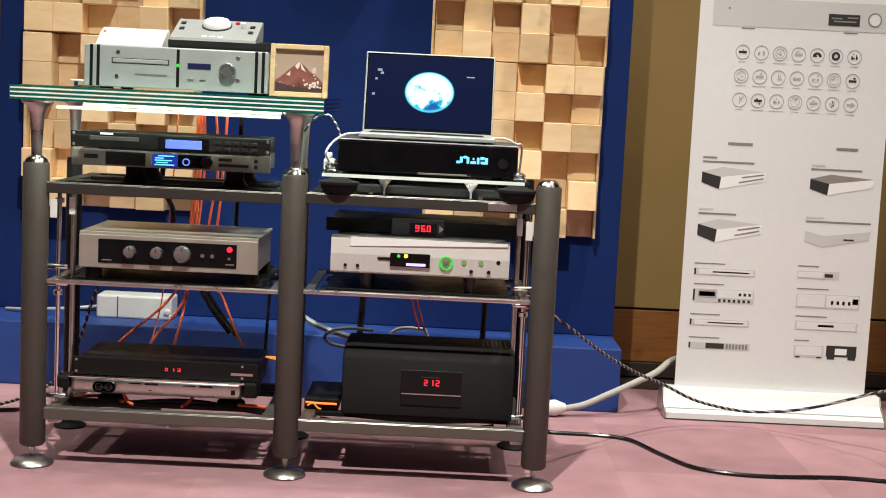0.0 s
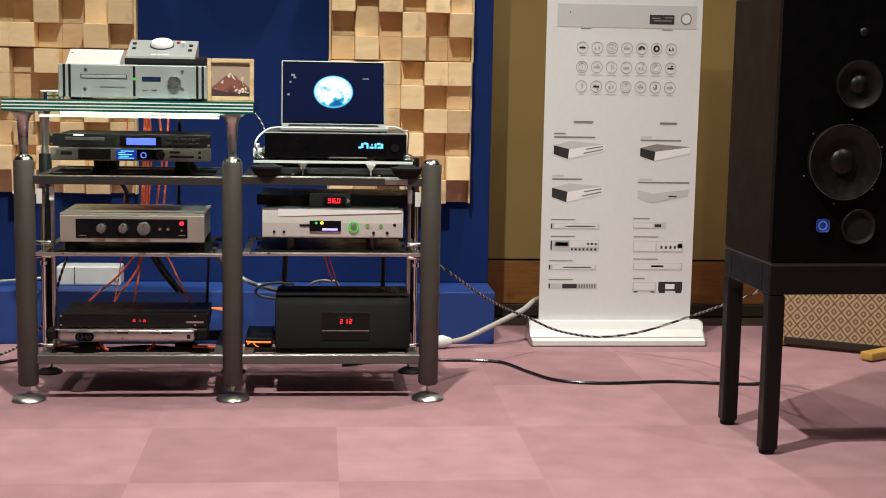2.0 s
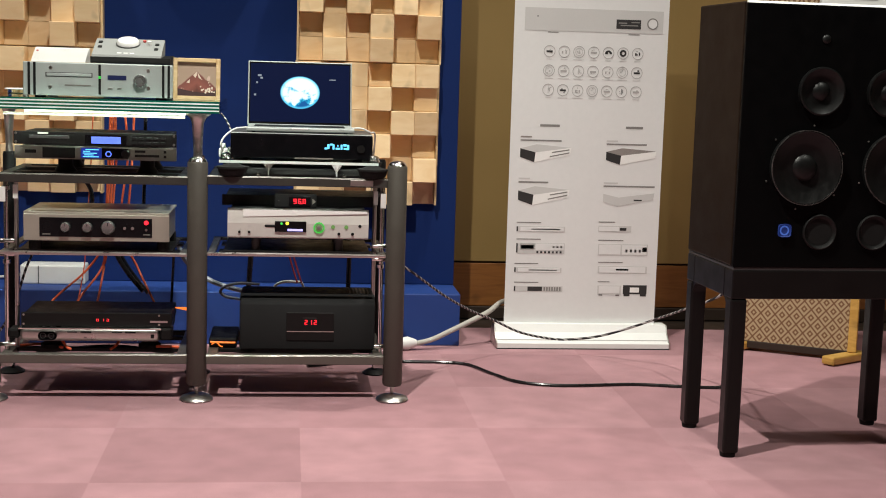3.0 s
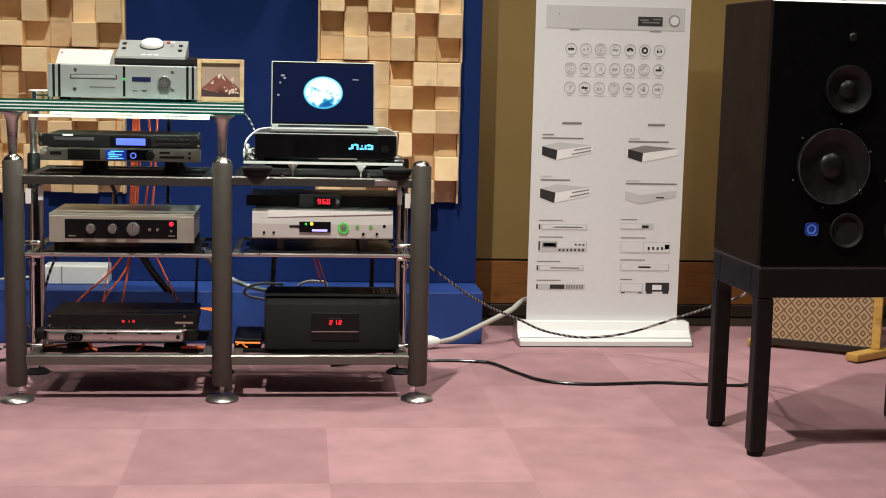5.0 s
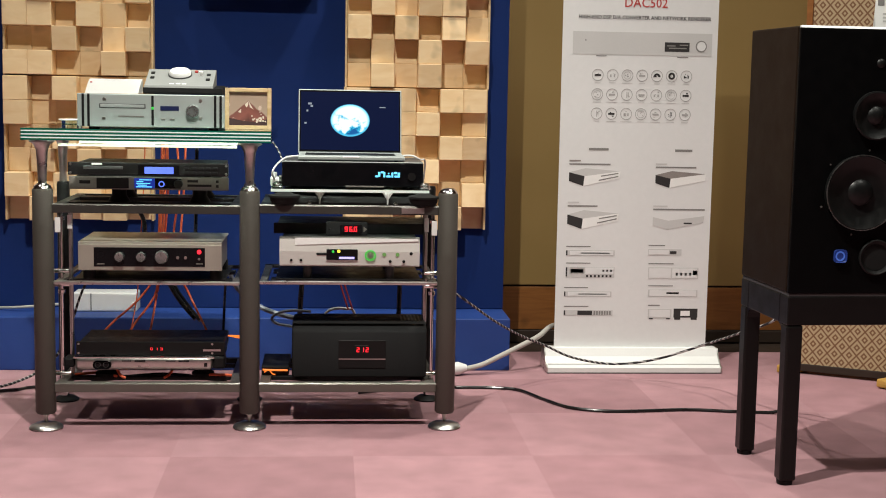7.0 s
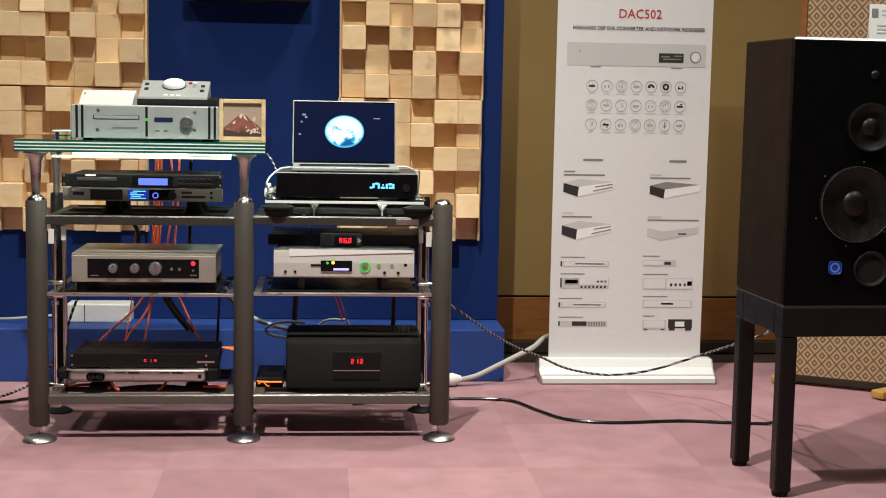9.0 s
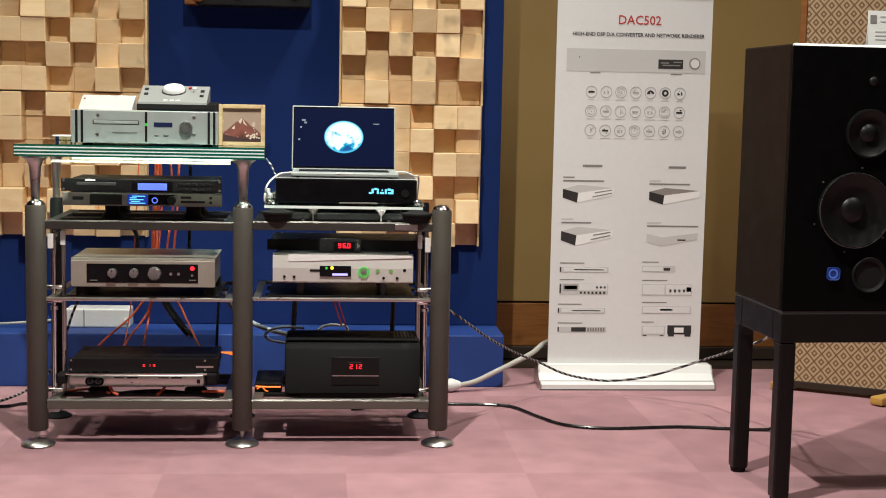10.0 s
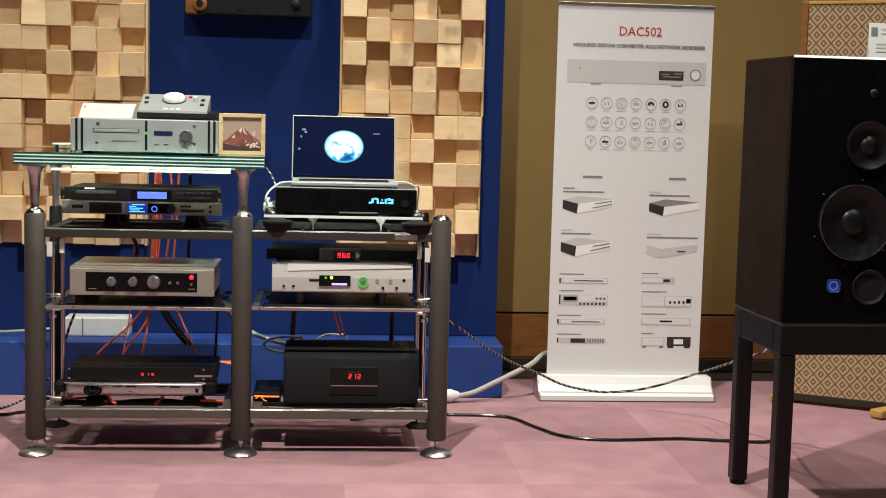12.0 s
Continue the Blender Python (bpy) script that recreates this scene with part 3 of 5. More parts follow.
for a, b, up_ in ((PX[0], PX[1], 0.0), (PX[1], PX[2], 0.004)):
    for z0, z1, w in ((0.646 + up_, 0.672 + up_, 0.022), (0.111, 0.139, 0.030)):
        fr = part("rail", box(a + 0.028, b - 0.028, -0.012, w - 0.012, z0, z1, 0.002), M_RAILDK if z0 > 0.5 else M_RAIL, rack)
        # pale strip paints the overhead highlight along the rail's top front edge
        part("edge", side_prism([(-0.0124, z1 - 0.0026), (-0.0100, z1 + 0.0004), (-0.0085, z1 + 0.0004), (-0.0085, z1 - 0.0026)], a + 0.029, b - 0.029), M_RAILGLINT, fr, "bright strip painted as highlight on the rail edge")
        part("rail", box(a + 0.028, b - 0.028, 0.36, 0.38, z0, z1, 0.002), M_BLACK, rack)
        for x in (a + 0.030, b - 0.060):
            part("side_rail", box(x, x + 0.030, w - 0.0115, 0.3595, z0 + 0.004, z1, 0.002), M_BLACK if z0 > 0.5 else M_RAIL, rack)
    part("rail", box(a + 0.028, b - 0.028, -0.010, 0.004, 0.434 + up_, 0.445 + up_, 0.003), M_STEEL, rack, "slim steel shelf rail")
    part("rail", box(a + 0.028, b - 0.028, 0.36, 0.376, 0.434 + up_, 0.445 + up_, 0.003), M_BLACK, rack)
    for x in (a + 0.030, b - 0.052):
        part("side_rail", box(x, x + 0.022, 0.0045, 0.3595, 0.435 + up_, 0.444 + up_, 0.002), M_RAIL, rack)
    # added panel blocks light so the bay and floor below go darker
    part("shade_panel", box(a + 0.075, b - 0.075, 0.045, 0.335, 0.4455 - 0.007 + up_, 0.4445 + up_, 0.001), M_BLACK, rack, "black panel added on the shelf to block light")
    for y in (0.07, 0.25):
        part("shelf_bar", box(a + 0.060, b - 0.060, y, y + 0.055, 0.430 + up_, 0.4380 + up_, 0.002), M_BLACK, rack, "black shelf bar")
        part("shelf_bar", box(a + 0.061, b - 0.061, y, y + 0.06, 0.660 + up_, 0.6715 + up_, 0.002), M_BLACK, rack, "black shelf bar")
    for y in (0.09, 0.27):
        part("shelf_bar", box(a + 0.061, b - 0.061, y, y + 0.022, 0.126, 0.1385, 0.002), M_BLACK, rack, "black shelf bar")
for x in (PX[0] + 0.041, PX[2] - 0.041):
    part("tie_rod", lathe([(0.0055, 0.14), (0.0055, 0.646)], (x, 0.052, 0), steps=14), M_CHROME, rack, smooth=True)
    inner = x + (0.017 if x < 0 else -0.017)
    part("tie_rod", lathe([(0.0065, 0.14), (0.0065, 0.646)], (inner, 0.115, 0), steps=14), M_STEEL, rack, smooth=True)
    for z in (0.158, 0.428, 0.468):
        part("cross_pin", moved(lathe([(0.0055, -0.026), (0.0065, -0.024), (0.0065, 0.024), (0.0055, 0.026)], (0, 0, 0), steps=14), pose(x, 0.040, z, 0, 90)), M_CHROME, rack, "polished cross pin", smooth=True)
    for z in (0.405, 0.625):
        part("clamp", lathe([(0.010, z - 0.006), (0.011, z - 0.005), (0.011, z + 0.005), (0.010, z + 0.006)], (x, 0.052, 0), steps=16), M_CHROME, rack, smooth=True)
    for z in (0.086, 0.60):
        if z > 0.3:
            part("label_plate", box(inner - 0.006, inner + 0.008, 0.094, 0.098, z - 0.012, z + 0.03, 0.001), M_PAPER, rack, "small white tag")
        part("label_plate", box(x - 0.007, x + 0.009, -0.004, 0.0, z - 0.012, z + 0.032, 0.001) if z > 0.3 else box(x - 0.016, x + 0.016, 0.030, 0.050, 0.092, 0.1145, 0.004), M_WHITE, rack, "small white tag")
# conical glass supports and the stack of glass sheets
for x, y, k in ((-0.637, 0.0, 1.0), (-0.037, 0.0, 1.0), (-0.648, 0.37, 0.9), (-0.058, 0.37, 0.9)):
    part("cone", lathe([(0.013 * k, 0.731 if y == 0 else 0.711), (0.0120 * k, 0.735), (0.0145 * k, 0.785), (0.017 * k, 0.828), (0.024 * k, 0.845), (0.036 * k, 0.853), (0.036 * k, 0.858)], (x, y, 0)), M_STEEL, rack, "tapered steel cone", smooth=True)
for i in range(4):
    z = 0.8582 + i * 0.0097
    g = part("glass_sheet", box(-0.688, 0.028, -0.045, 0.43, z, z + 0.0061, 0.0008, 1), M_GLASS, rack, "clear glass sheet with green edges")
    g.visible_shadow = False
    part("edge", box(-0.687, 0.027, -0.0462, -0.0455, z + 0.0012, z + 0.0050), M_GLASSEDGE, g, "green polished glass edge")
    if i:
        # pale strip paints the bright reflection in the gap below this sheet
        part("gap_glint", box(-0.686, 0.026, -0.0468, -0.040, z - 0.0035, z - 0.0001), M_GLASSGLINT, rack, "pale strip painted as reflection between glass sheets")
    for x, y in ((-0.63, 0.0), (-0.03, 0.0), (-0.63, 0.38), (-0.04, 0.38)):
        if i:
            part("spacer", lathe([(0.008, z - 0.0035), (0.008, z - 0.0001)], (x, y, 0), steps=14), M_STEEL, rack)
# two plain cream bars below the front of the glass stack
part("pale_bar", side_prism([(-0.026, 0.8505), (-0.014, 0.8572), (-0.010, 0.8572), (-0.010, 0.8505)], -0.527, -0.072), M_CREAM, rack, "pale strip under the glass")
part("pale_bar", side_prism([(-0.042, 0.8425), (-0.032, 0.8495), (-0.028, 0.8495), (-0.028, 0.8425)], -0.583, -0.072), M_CREAM, rack, "pale strip under the glass")


def feet(th, x0, x1, y0, y1, z0, z1, r=0.016, material=None):
    for x in (x0, x1):
        for y in (y0, y1):
            part("foot", lathe([(r, z0), (r, z1)], (x, y, 0), steps=18), material or M_RUBBER, th, smooth=True)


# ---- things on the glass top ----
TOP = 0.8935
cd = thing("disc_player", (-0.30, 0.2, TOP), "silver disc player with black stripes and round knob on glass top", "disc player", shift=(-0.031, 0, 0))
part("body", box(-0.505, -0.088, 0.062, 0.33, 0.899, 0.990, 0.002), M_ALU, cd)
part("front_plate", box(-0.511, -0.083, 0.040, 0.0615, 0.897, 0.994, 0.003), M_ALU, cd)
for x in (-0.494, -0.478, -0.110, -0.094):
    part("stripe", box(x - 0.0035, x + 0.0035, 0.0385, 0.041, 0.898, 0.993), M_BLACK, cd, "black inlaid stripe")
part("tray_slot", box(-0.447, -0.313, 0.0388, 0.041, 0.952, 0.965, 0.0008, 1), M_DKGREY, cd)
part("tray", box(-0.444, -0.316, 0.0375, 0.040, 0.954, 0.963, 0.001, 1), M_ALU, cd)
part("slot_line", box(-0.392, -0.318, 0.0388, 0.041, 0.927, 0.930), M_GREY, cd)
part("centre_strip", box(-0.296, -0.289, 0.0388, 0.041, 0.903, 0.990), M_BLACK, cd)
part("led", box(-0.296, -0.289, 0.0375, 0.039, 0.949, 0.957, 0.001, 1), G_GREEN, cd, "green indicator light")
part("display", box(-0.270, -0.216, 0.0388, 0.041, 0.947, 0.960), G_DIMBLUE, cd, "dim blue display")
part("knob", lathe([(0.0195, 0), (0.0195, 0.009), (0.017, 0.012), (0, 0.012)], (-0.176, 0.040, 0.946), "y"), M_KNOB, cd, "round steel knob", smooth=True)
for x, z in ((-0.432, 0.978), (-0.434, 0.922), (-0.153, 0.977), (-0.153, 0.925)):
    part("screw", lathe([(0.0055, 0), (0.0045, 0.0015), (0, 0.0015)], (x, 0.040, z), "y", 12), M_STEEL, cd)
for x in (-0.262, -0.235):
    part("button", box(x - 0.007, x + 0.007, 0.0385, 0.041, 0.919, 0.924, 0.001, 1), M_STEEL, cd)
feet(cd, -0.47, -0.12, 0.09, 0.30, TOP, 0.8995)

card = bmesh.new()
rows_ = []
for i in range(9):
    t = i / 8
    y, z = 0.075 + 0.055 * t, 0.9945 + 0.045 * math.sin(t * 1.25)
    rows_.append([card.verts.new((x + 0.006 * t, y, z)) for x in (-0.494, -0.339)])
for i in range(9):
    t = i / 8
    rows_.append([card.verts.new((x + 0.006 * (1 - t), 0.130 + 0.05 * t, 0.9945 + 0.0427 * math.cos(t * 1.571))) for x in (-0.494, -0.339)])
for a, b in zip(rows_, rows_[1:]):
    card.faces.new((a[0], a[1], b[1], b[0]))
bmesh.ops.solidify(card, geom=card.faces[:], thickness=0.0012)
brochure = part("folded_brochure", card, M_PAPER, None, "glossy white folded card on the silver player", smooth=True, category="brochure", shift=(-0.031, 0, 0))
part("mark", moved(box(-0.003, 0.003, -0.001, 0.0, -0.002, 0.002), pose(-0.480, 0.1035, 1.0265, -45)), M_INKR, brochure, "small red mark")

ctl = thing("remote_controller", (-0.222, 0.15, 0.994), "grey desktop controller with white jog wheel on silver player", "controller", shift=(-0.032, 0, 0.0))
part("base", side_prism([(0.085, 0.9945), (0.215, 0.9945), (0.215, 1.022), (0.080, 1.0135), (0.078, 1.001)], -0.324, -0.092), M_BLACK, ctl, "black base")
part("top_plate", side_prism([(0.082, 1.0138), (0.215, 1.0224), (0.215, 1.067), (0.205, 1.069), (0.084, 1.020)], -0.321, -0.119), M_CTRL, ctl)
SL = math.degrees(math.atan2(0.049, 0.123))
on_slope = lambda x, y: pose(x, y, 1.020 + (y - 0.084) * 0.405, SL)
part("jog_wheel", moved(lathe([(0.033, 0), (0.033, 0.008), (0.029, 0.014), (0.020, 0.0145), (0, 0.012)], (0, 0, 0)), on_slope(-0.224, 0.165)), M_WHITE, ctl, "white jog wheel", smooth=True)
part("wheel_ring", moved(lathe([(0.036, 0), (0.036, 0.003), (0.033, 0.003)], (0, 0, 0)), on_slope(-0.224, 0.165)), M_DKGREY, ctl)
for x, y in ((-0.306, 0.175), (-0.304, 0.14), (-0.138, 0.165), (-0.138, 0.13)):
    part("button", moved(box(-0.006, 0.006, -0.007, 0.007, 0, 0.003, 0.001, 1), on_slope(x, y)), M_BLACK, ctl)
part("volume_knob", moved(lathe([(0.006, 0), (0.006, 0.012), (0, 0.0125)], (0, 0, 0), steps=16), on_slope(-0.161, 0.165)), M_WHITE, ctl, smooth=True)
part("red_button", moved(lathe([(0.005, 0), (0.005, 0.005), (0, 0.0055)], (0, 0, 0), steps=16), on_slope(-0.177, 0.185)), M_INKR, ctl, "red button")
for x in (-0.243, -0.224, -0.206):
    part("print_bar", moved(box(-0.006, 0.007, -0.003, 0.003, 0, 0.0006), on_slope(x, 0.098)), M_WHITE, ctl)

ph = thing("photo_frame", (-0.018, 0.12, TOP), "small pale wooden picture frame with a mountain print", "picture frame", shift=(-0.029, 0, 0.0096))
for a in ((-0.088, -0.076, 0.884, 1.008), (0.038, 0.050, 0.884, 1.008), (-0.0758, 0.0378, 0.996, 1.008), (-0.0758, 0.0378, 0.884, 0.896)):
    part("moulding", moved(box(a[0], a[1], 0.095, 0.113, a[2], a[3], 0.0012, 1), Matrix.Translation((0, 0.095, 0.884)) @ pose(0, 0, 0, -4) @ Matrix.Translation((0, -0.095, -0.884))), M_PINE_FRAME, ph)
part("print", moved(box(-0.0758, 0.0378, 0.104, 0.110, 0.896, 0.996), Matrix.Translation((0, 0.095, 0.884)) @ pose(0, 0, 0, -4) @ Matrix.Translation((0, -0.095, -0.884))), M_PRINT, ph, "print of a red-brown mountain")
LEAN = Matrix.Translation((0, 0.095, 0.884)) @ pose(0, 0, 0, -4) @ Matrix.Translation((0, -0.095, -0.884))
for pts in (((-0.0186, 0.970), (-0.030, 0.958), (-0.024, 0.950), (-0.0195, 0.957)), ((-0.0186, 0.970), (-0.010, 0.955), (-0.003, 0.944), (-0.014, 0.951)), ((-0.040, 0.946), (-0.050, 0.936), (-0.041, 0.934))):
    part("snow", moved(prism(list(pts), 0.1032, 0.1038), LEAN), M_SNOW, ph, "pale snow on the mountain")
part("foreground", moved(prism([(-0.0756, 0.8965), (0.0376, 0.8965), (0.0376, 0.916), (0.010, 0.906), (-0.030, 0.909), (-0.0756, 0.918)], 0.1033, 0.1037), LEAN), M_PRINTDARK, ph, "dark foreground of the print")
rb = random.Random(8)
for i in range(22):
    bx, bz, q = 0.012 + rb.gauss(0, 0.011), 0.914 + rb.gauss(0, 0.009), rb.uniform(0.0016, 0.0036)
    if -0.05 < bx < 0.033 and 0.900 < bz < 0.95:
        part("blossom", moved(prism([(bx + q * math.cos(k * 1.047), bz + q * math.sin(k * 1.047)) for k in range(6)], 0.1026 - i * 0.00002, 0.1031), LEAN), M_SNOW, ph, "pale blossom of the print")
part("strut", moved(box(-0.03, -0.008, 0.112, 0.116, 0.884, 0.98), Matrix.Translation((0, 0.113, 0.98)) @ pose(0, 0, 0, 22) @ Matrix.Translation((0, -0.113, -0.98))), M_PINE_FRAME, ph)
pk = thing("glass_puck", (-0.611, 0.33, TOP), "round clear puck with a pale top on the glass", "puck")
part("body", lathe([(0.030, TOP + 0.0001), (0.032, TOP + 0.002), (0.032, TOP + 0.012)], (-0.611, 0.33, 0)), M_GLASS, pk, "clear body", smooth=True)
part("lid", lathe([(0.039, TOP + 0.0122), (0.041, TOP + 0.014), (0.039, TOP + 0.0165), (0, TOP + 0.017)], (-0.611, 0.33, 0)), M_WHITE, pk, "pale lid", smooth=True)

# ---- upper left: two slim processors ----
up = thing("slim_recorder", (-0.31, 0.2, 0.752), "black one-unit recorder with blue display on a grey unit", "audio unit", shift=(-0.028, 0, 0))
part("body", box(-0.525, -0.095, 0.062, 0.30, 0.755, 0.789, 0.001), M_BLACK, up)
part("front_plate", box(-0.545, -0.075, 0.050, 0.0615, 0.7535, 0.7915, 0.002), M_BLACK, up)
part("display", box(-0.322, -0.236, 0.0485, 0.051, 0.759, 0.780, 0.001, 1), G_BLUE, up, "bright blue display")
part("display_bezel", box(-0.340, -0.220, 0.0492, 0.0505, 0.7555, 0.7845), M_BLACKGLOSS, up)
part("tray", box(-0.50, -0.385, 0.0485, 0.051, 0.771, 0.781, 0.001, 1), M_DKGREY, up)
part("sticker", box(-0.475, -0.445, 0.0478, 0.0486, 0.7845, 0.7895), M_WHITE, up, "pale sticker")
for i in range(2):
    for j in range(5):
        part("button", box(-0.205 + j * 0.021, -0.191 + j * 0.021, 0.047, 0.051, 0.759 + i * 0.014, 0.767 + i * 0.014, 0.001, 1), M_ANTHR, up)
for x in (-0.538, -0.082):
    for z in (0.760, 0.785):
        part("screw", lathe([(0.004, 0), (0.003, 0.002), (0, 0.002)], (x, 0.050, z), "y", 10), M_STEEL, up)
feet(up, -0.48, -0.14, 0.09, 0.27, 0.7503, 0.7555, 0.010)
lo = thing("slim_processor", (-0.31, 0.2, 0.712), "grey one-unit processor with blue screen on black blocks", "audio unit", shift=(-0.028, 0, 0))
part("body", box(-0.525, -0.095, 0.062, 0.30, 0.713, 0.750, 0.001), M_DKGREY, lo)
part("front_plate", box(-0.542, -0.075, 0.050, 0.0615, 0.7115, 0.7500, 0.002), M_GREY, lo)
part("drive_bay", box(-0.462, -0.368, 0.0485, 0.051, 0.715, 0.746, 0.001, 1), M_BLACK, lo)
part("display", box(-0.352, -0.292, 0.0485, 0.051, 0.716, 0.746, 0.001, 1), G_NAVY, lo, "blue menu screen")
for i, (a, b) in enumerate(((-0.346, -0.300), (-0.342, -0.315), (-0.346, -0.305), (-0.345, -0.325), (-0.338, -0.300))):
    part("menu_line", box(a, b, 0.0478, 0.0486, 0.719 + i * 0.0052, 0.7215 + i * 0.0052), G_CYAN, lo, "cyan menu line")
part("panel", box(-0.2915, -0.215, 0.0487, 0.051, 0.716, 0.746, 0.001, 1), M_BLACKGLOSS, lo)
part("button_ring", ring(-0.272, 0.729, 0.009, 0.003, 0.0487), G_BLUE, lo, "glowing blue button ring")
part("dial", lathe([(0.013, 0), (0.013, 0.010), (0.011, 0.012), (0, 0.012)], (-0.222, 0.0490, 0.730), "y"), M_BLACK, lo, smooth=True)
for a, b, c, d in ((-0.512, -0.480, 0.728, 0.738), (-0.196, -0.165, 0.735, 0.742), (-0.196, -0.125, 0.722, 0.729), (-0.112, -0.104, 0.734, 0.742), (-0.112, -0.104, 0.720, 0.728)):
    part("slot", box(a, b, 0.0490, 0.051, c, d), M_BLACK, lo)
for x in (-0.405, -0.165):
    for y in (0.11, 0.28):
        part("block_foot", lathe([(0.032, 0.6716), (0.032, 0.676), (0.022, 0.690), (0.022, 0.7128)], (x, y, 0), steps=20), M_BLACK, lo, "black block foot", smooth=True)

# ---- middle left: champagne amplifier ----
am = thing("preamplifier", (-0.30, 0.18, 0.446), "champagne metal preamplifier with black window and three knobs", "amplifier", shift=(-0.025, 0, 0))
part("body", box(-0.515, -0.100, 0.045, 0.295, 0.474, 0.551, 0.002), M_CHAMP, am)
part("lid", box(-0.518, -0.096, 0.032, 0.297, 0.5512, 0.558, 0.0015), M_CHAMP, am)
part("front_plate", box(-0.518, -0.096, 0.028, 0.0448, 0.472, 0.5510, 0.002), M_CHAMP, am)
part("window", box(-0.472, -0.146, 0.0265, 0.029, 0.484, 0.541, 0.001), M_BLACKGLOSS, am, "black front window")
for x, r in ((-0.396, 0.0145), (-0.333, 0.0145), (-0.273, 0.020)):
    k = part("knob", lathe([(r, 0), (r, 0.016), (r * 0.85, 0.020), (0, 0.0195)], (x, 0.027, 0.514), "y"), M_KNOB, am, "round steel knob", smooth=True)
    part("pointer", box(x - 0.0008, x + 0.0008, 0.0063, 0.0075, 0.514 + r * 0.3, 0.514 + r * 0.8), M_BLACK, k)
for x in (-0.226, -0.203):
    part("button", lathe([(0.0045, 0), (0.0045, 0.005), (0, 0.005)], (x, 0.027, 0.512), "y", 14), M_STEEL, am)
part("led", lathe([(0.0068, 0), (0.006, 0.003), (0, 0.0045)], (-0.163, 0.027, 0.529), "y", 16), G_RED, am, "glowing red power light", smooth=True)
part("button", lathe([(0.0035, 0), (0.0035, 0.005), (0, 0.005)], (-0.163, 0.027, 0.508), "y", 14), M_STEEL, am)
for a, b, z in ((-0.463, -0.44, 0.490), (-0.172, -0.152, 0.492)):
    part("print_bar", box(a, b, 0.0261, 0.0266, z, z + 0.003), M_GREY, am)
feet(am, -0.49, -0.115, 0.06, 0.28, 0.4446, 0.4745, 0.019)

# ---- bottom left ----
br = thing("black_power_unit", (-0.315, 0.2, 0.211), "flat black unit with red numerals on a silver unit", "audio unit", shift=(-0.019, 0, 0))
part("body", box(-0.530, -0.100, 0.060, 0.27, 0.212, 0.250, 0.002), M_BLACK, br)
part("front_plate", box(-0.537, -0.095, 0.050, 0.0598, 0.2105, 0.2525, 0.0015), M_BLACK, br)
part("numerals", segments_text("013", -0.318, 0.227, 0.050, 0.008, 0.007, 0.008, 0.0016), G_REDDIM, br, "small red numerals")
part("badge_plate", box(-0.160, -0.108, 0.0488, 0.0502, 0.224, 0.230), M_STEEL, br, "steel name strip")
for x in (-0.530, -0.133):
    for z in (0.218, 0.246):
        part("screw", lathe([(0.0035, 0), (0.003, 0.002), (0, 0.002)], (x, 0.050, z), "y", 10), M_STEEL, br)
sv = thing("silver_unit", (-0.32, 0.2, 0.139), "flat silver unit with round sockets on black feet", "audio unit", shift=(-0.019, 0, 0))
part("body", box(-0.530, -0.110, 0.056, 0.355, 0.1705, 0.2095, 0.002), M_DKGREY, sv)
part("front_plate", box(-0.540, -0.130, 0.032, 0.0700, 0.168, 0.2095, 0.013, 4), M_STEEL, sv, smooth=True)
part("top_lip", box(-0.545, -0.125, 0.034, 0.052, 0.2040, 0.2098, 0.002), M_CHROME, sv)
part("end_cap", box(-0.572, -0.541, 0.038, 0.10, 0.176, 0.205, 0.006), M_BLACK, sv)
part("end_cap", box(-0.129, -0.094, 0.038, 0.10, 0.172, 0.2095, 0.006), M_BLACK, sv)
sk = part("socket", box(-0.484, -0.430, 0.0270, 0.0340, 0.174, 0.200, 0.0115, 3), M_BLACKGLOSS, sv, "rounded black twin socket", smooth=True)
for x in (-0.470, -0.446):
    part("hole", ring(x, 0.187, 0.0085, 0.0015, 0.0270), M_DKGREY, sk)
for a, b, c, d in ((-0.362, -0.330, 0.195, 0.200), (-0.232, -0.200, 0.195, 0.200), (-0.156, -0.146, 0.180, 0.192), (-0.40, -0.372, 0.196, 0.199), (-0.27, -0.24, 0.196, 0.199), (-0.352, -0.344, 0.181, 0.183)):
    part("slot", box(a, b, 0.0308, 0.040, c, d), M_BLACK, sv)
for x in (-0.455, -0.165):
    for y in (0.10, 0.28):
        part("block_foot", lathe([(0.034, 0.1392), (0.034, 0.150), (0.024, 0.156), (0.024, 0.1704)], (x, y, 0), steps=20), M_RUBBER, sv, smooth=True)

# ---- upper right: glass plate, streamer, laptop ----
iso = thing("isolation_base", (0.285, 0.18, 0.672), "glass platform on black pods and steel cones", "isolation base", shift=(-0.026, 0, 0.004))
part("glass_plate", box(0.050, 0.522, 0.0, 0.36, 0.710, 0.7195, 0.001, 1), M_GLASS, iso, "clear glass plate").visible_shadow = False
part("edge", box(0.051, 0.521, -0.0012, -0.0004, 0.7108, 0.7187), M_GLASSGLINT, iso, "green polished glass edge")
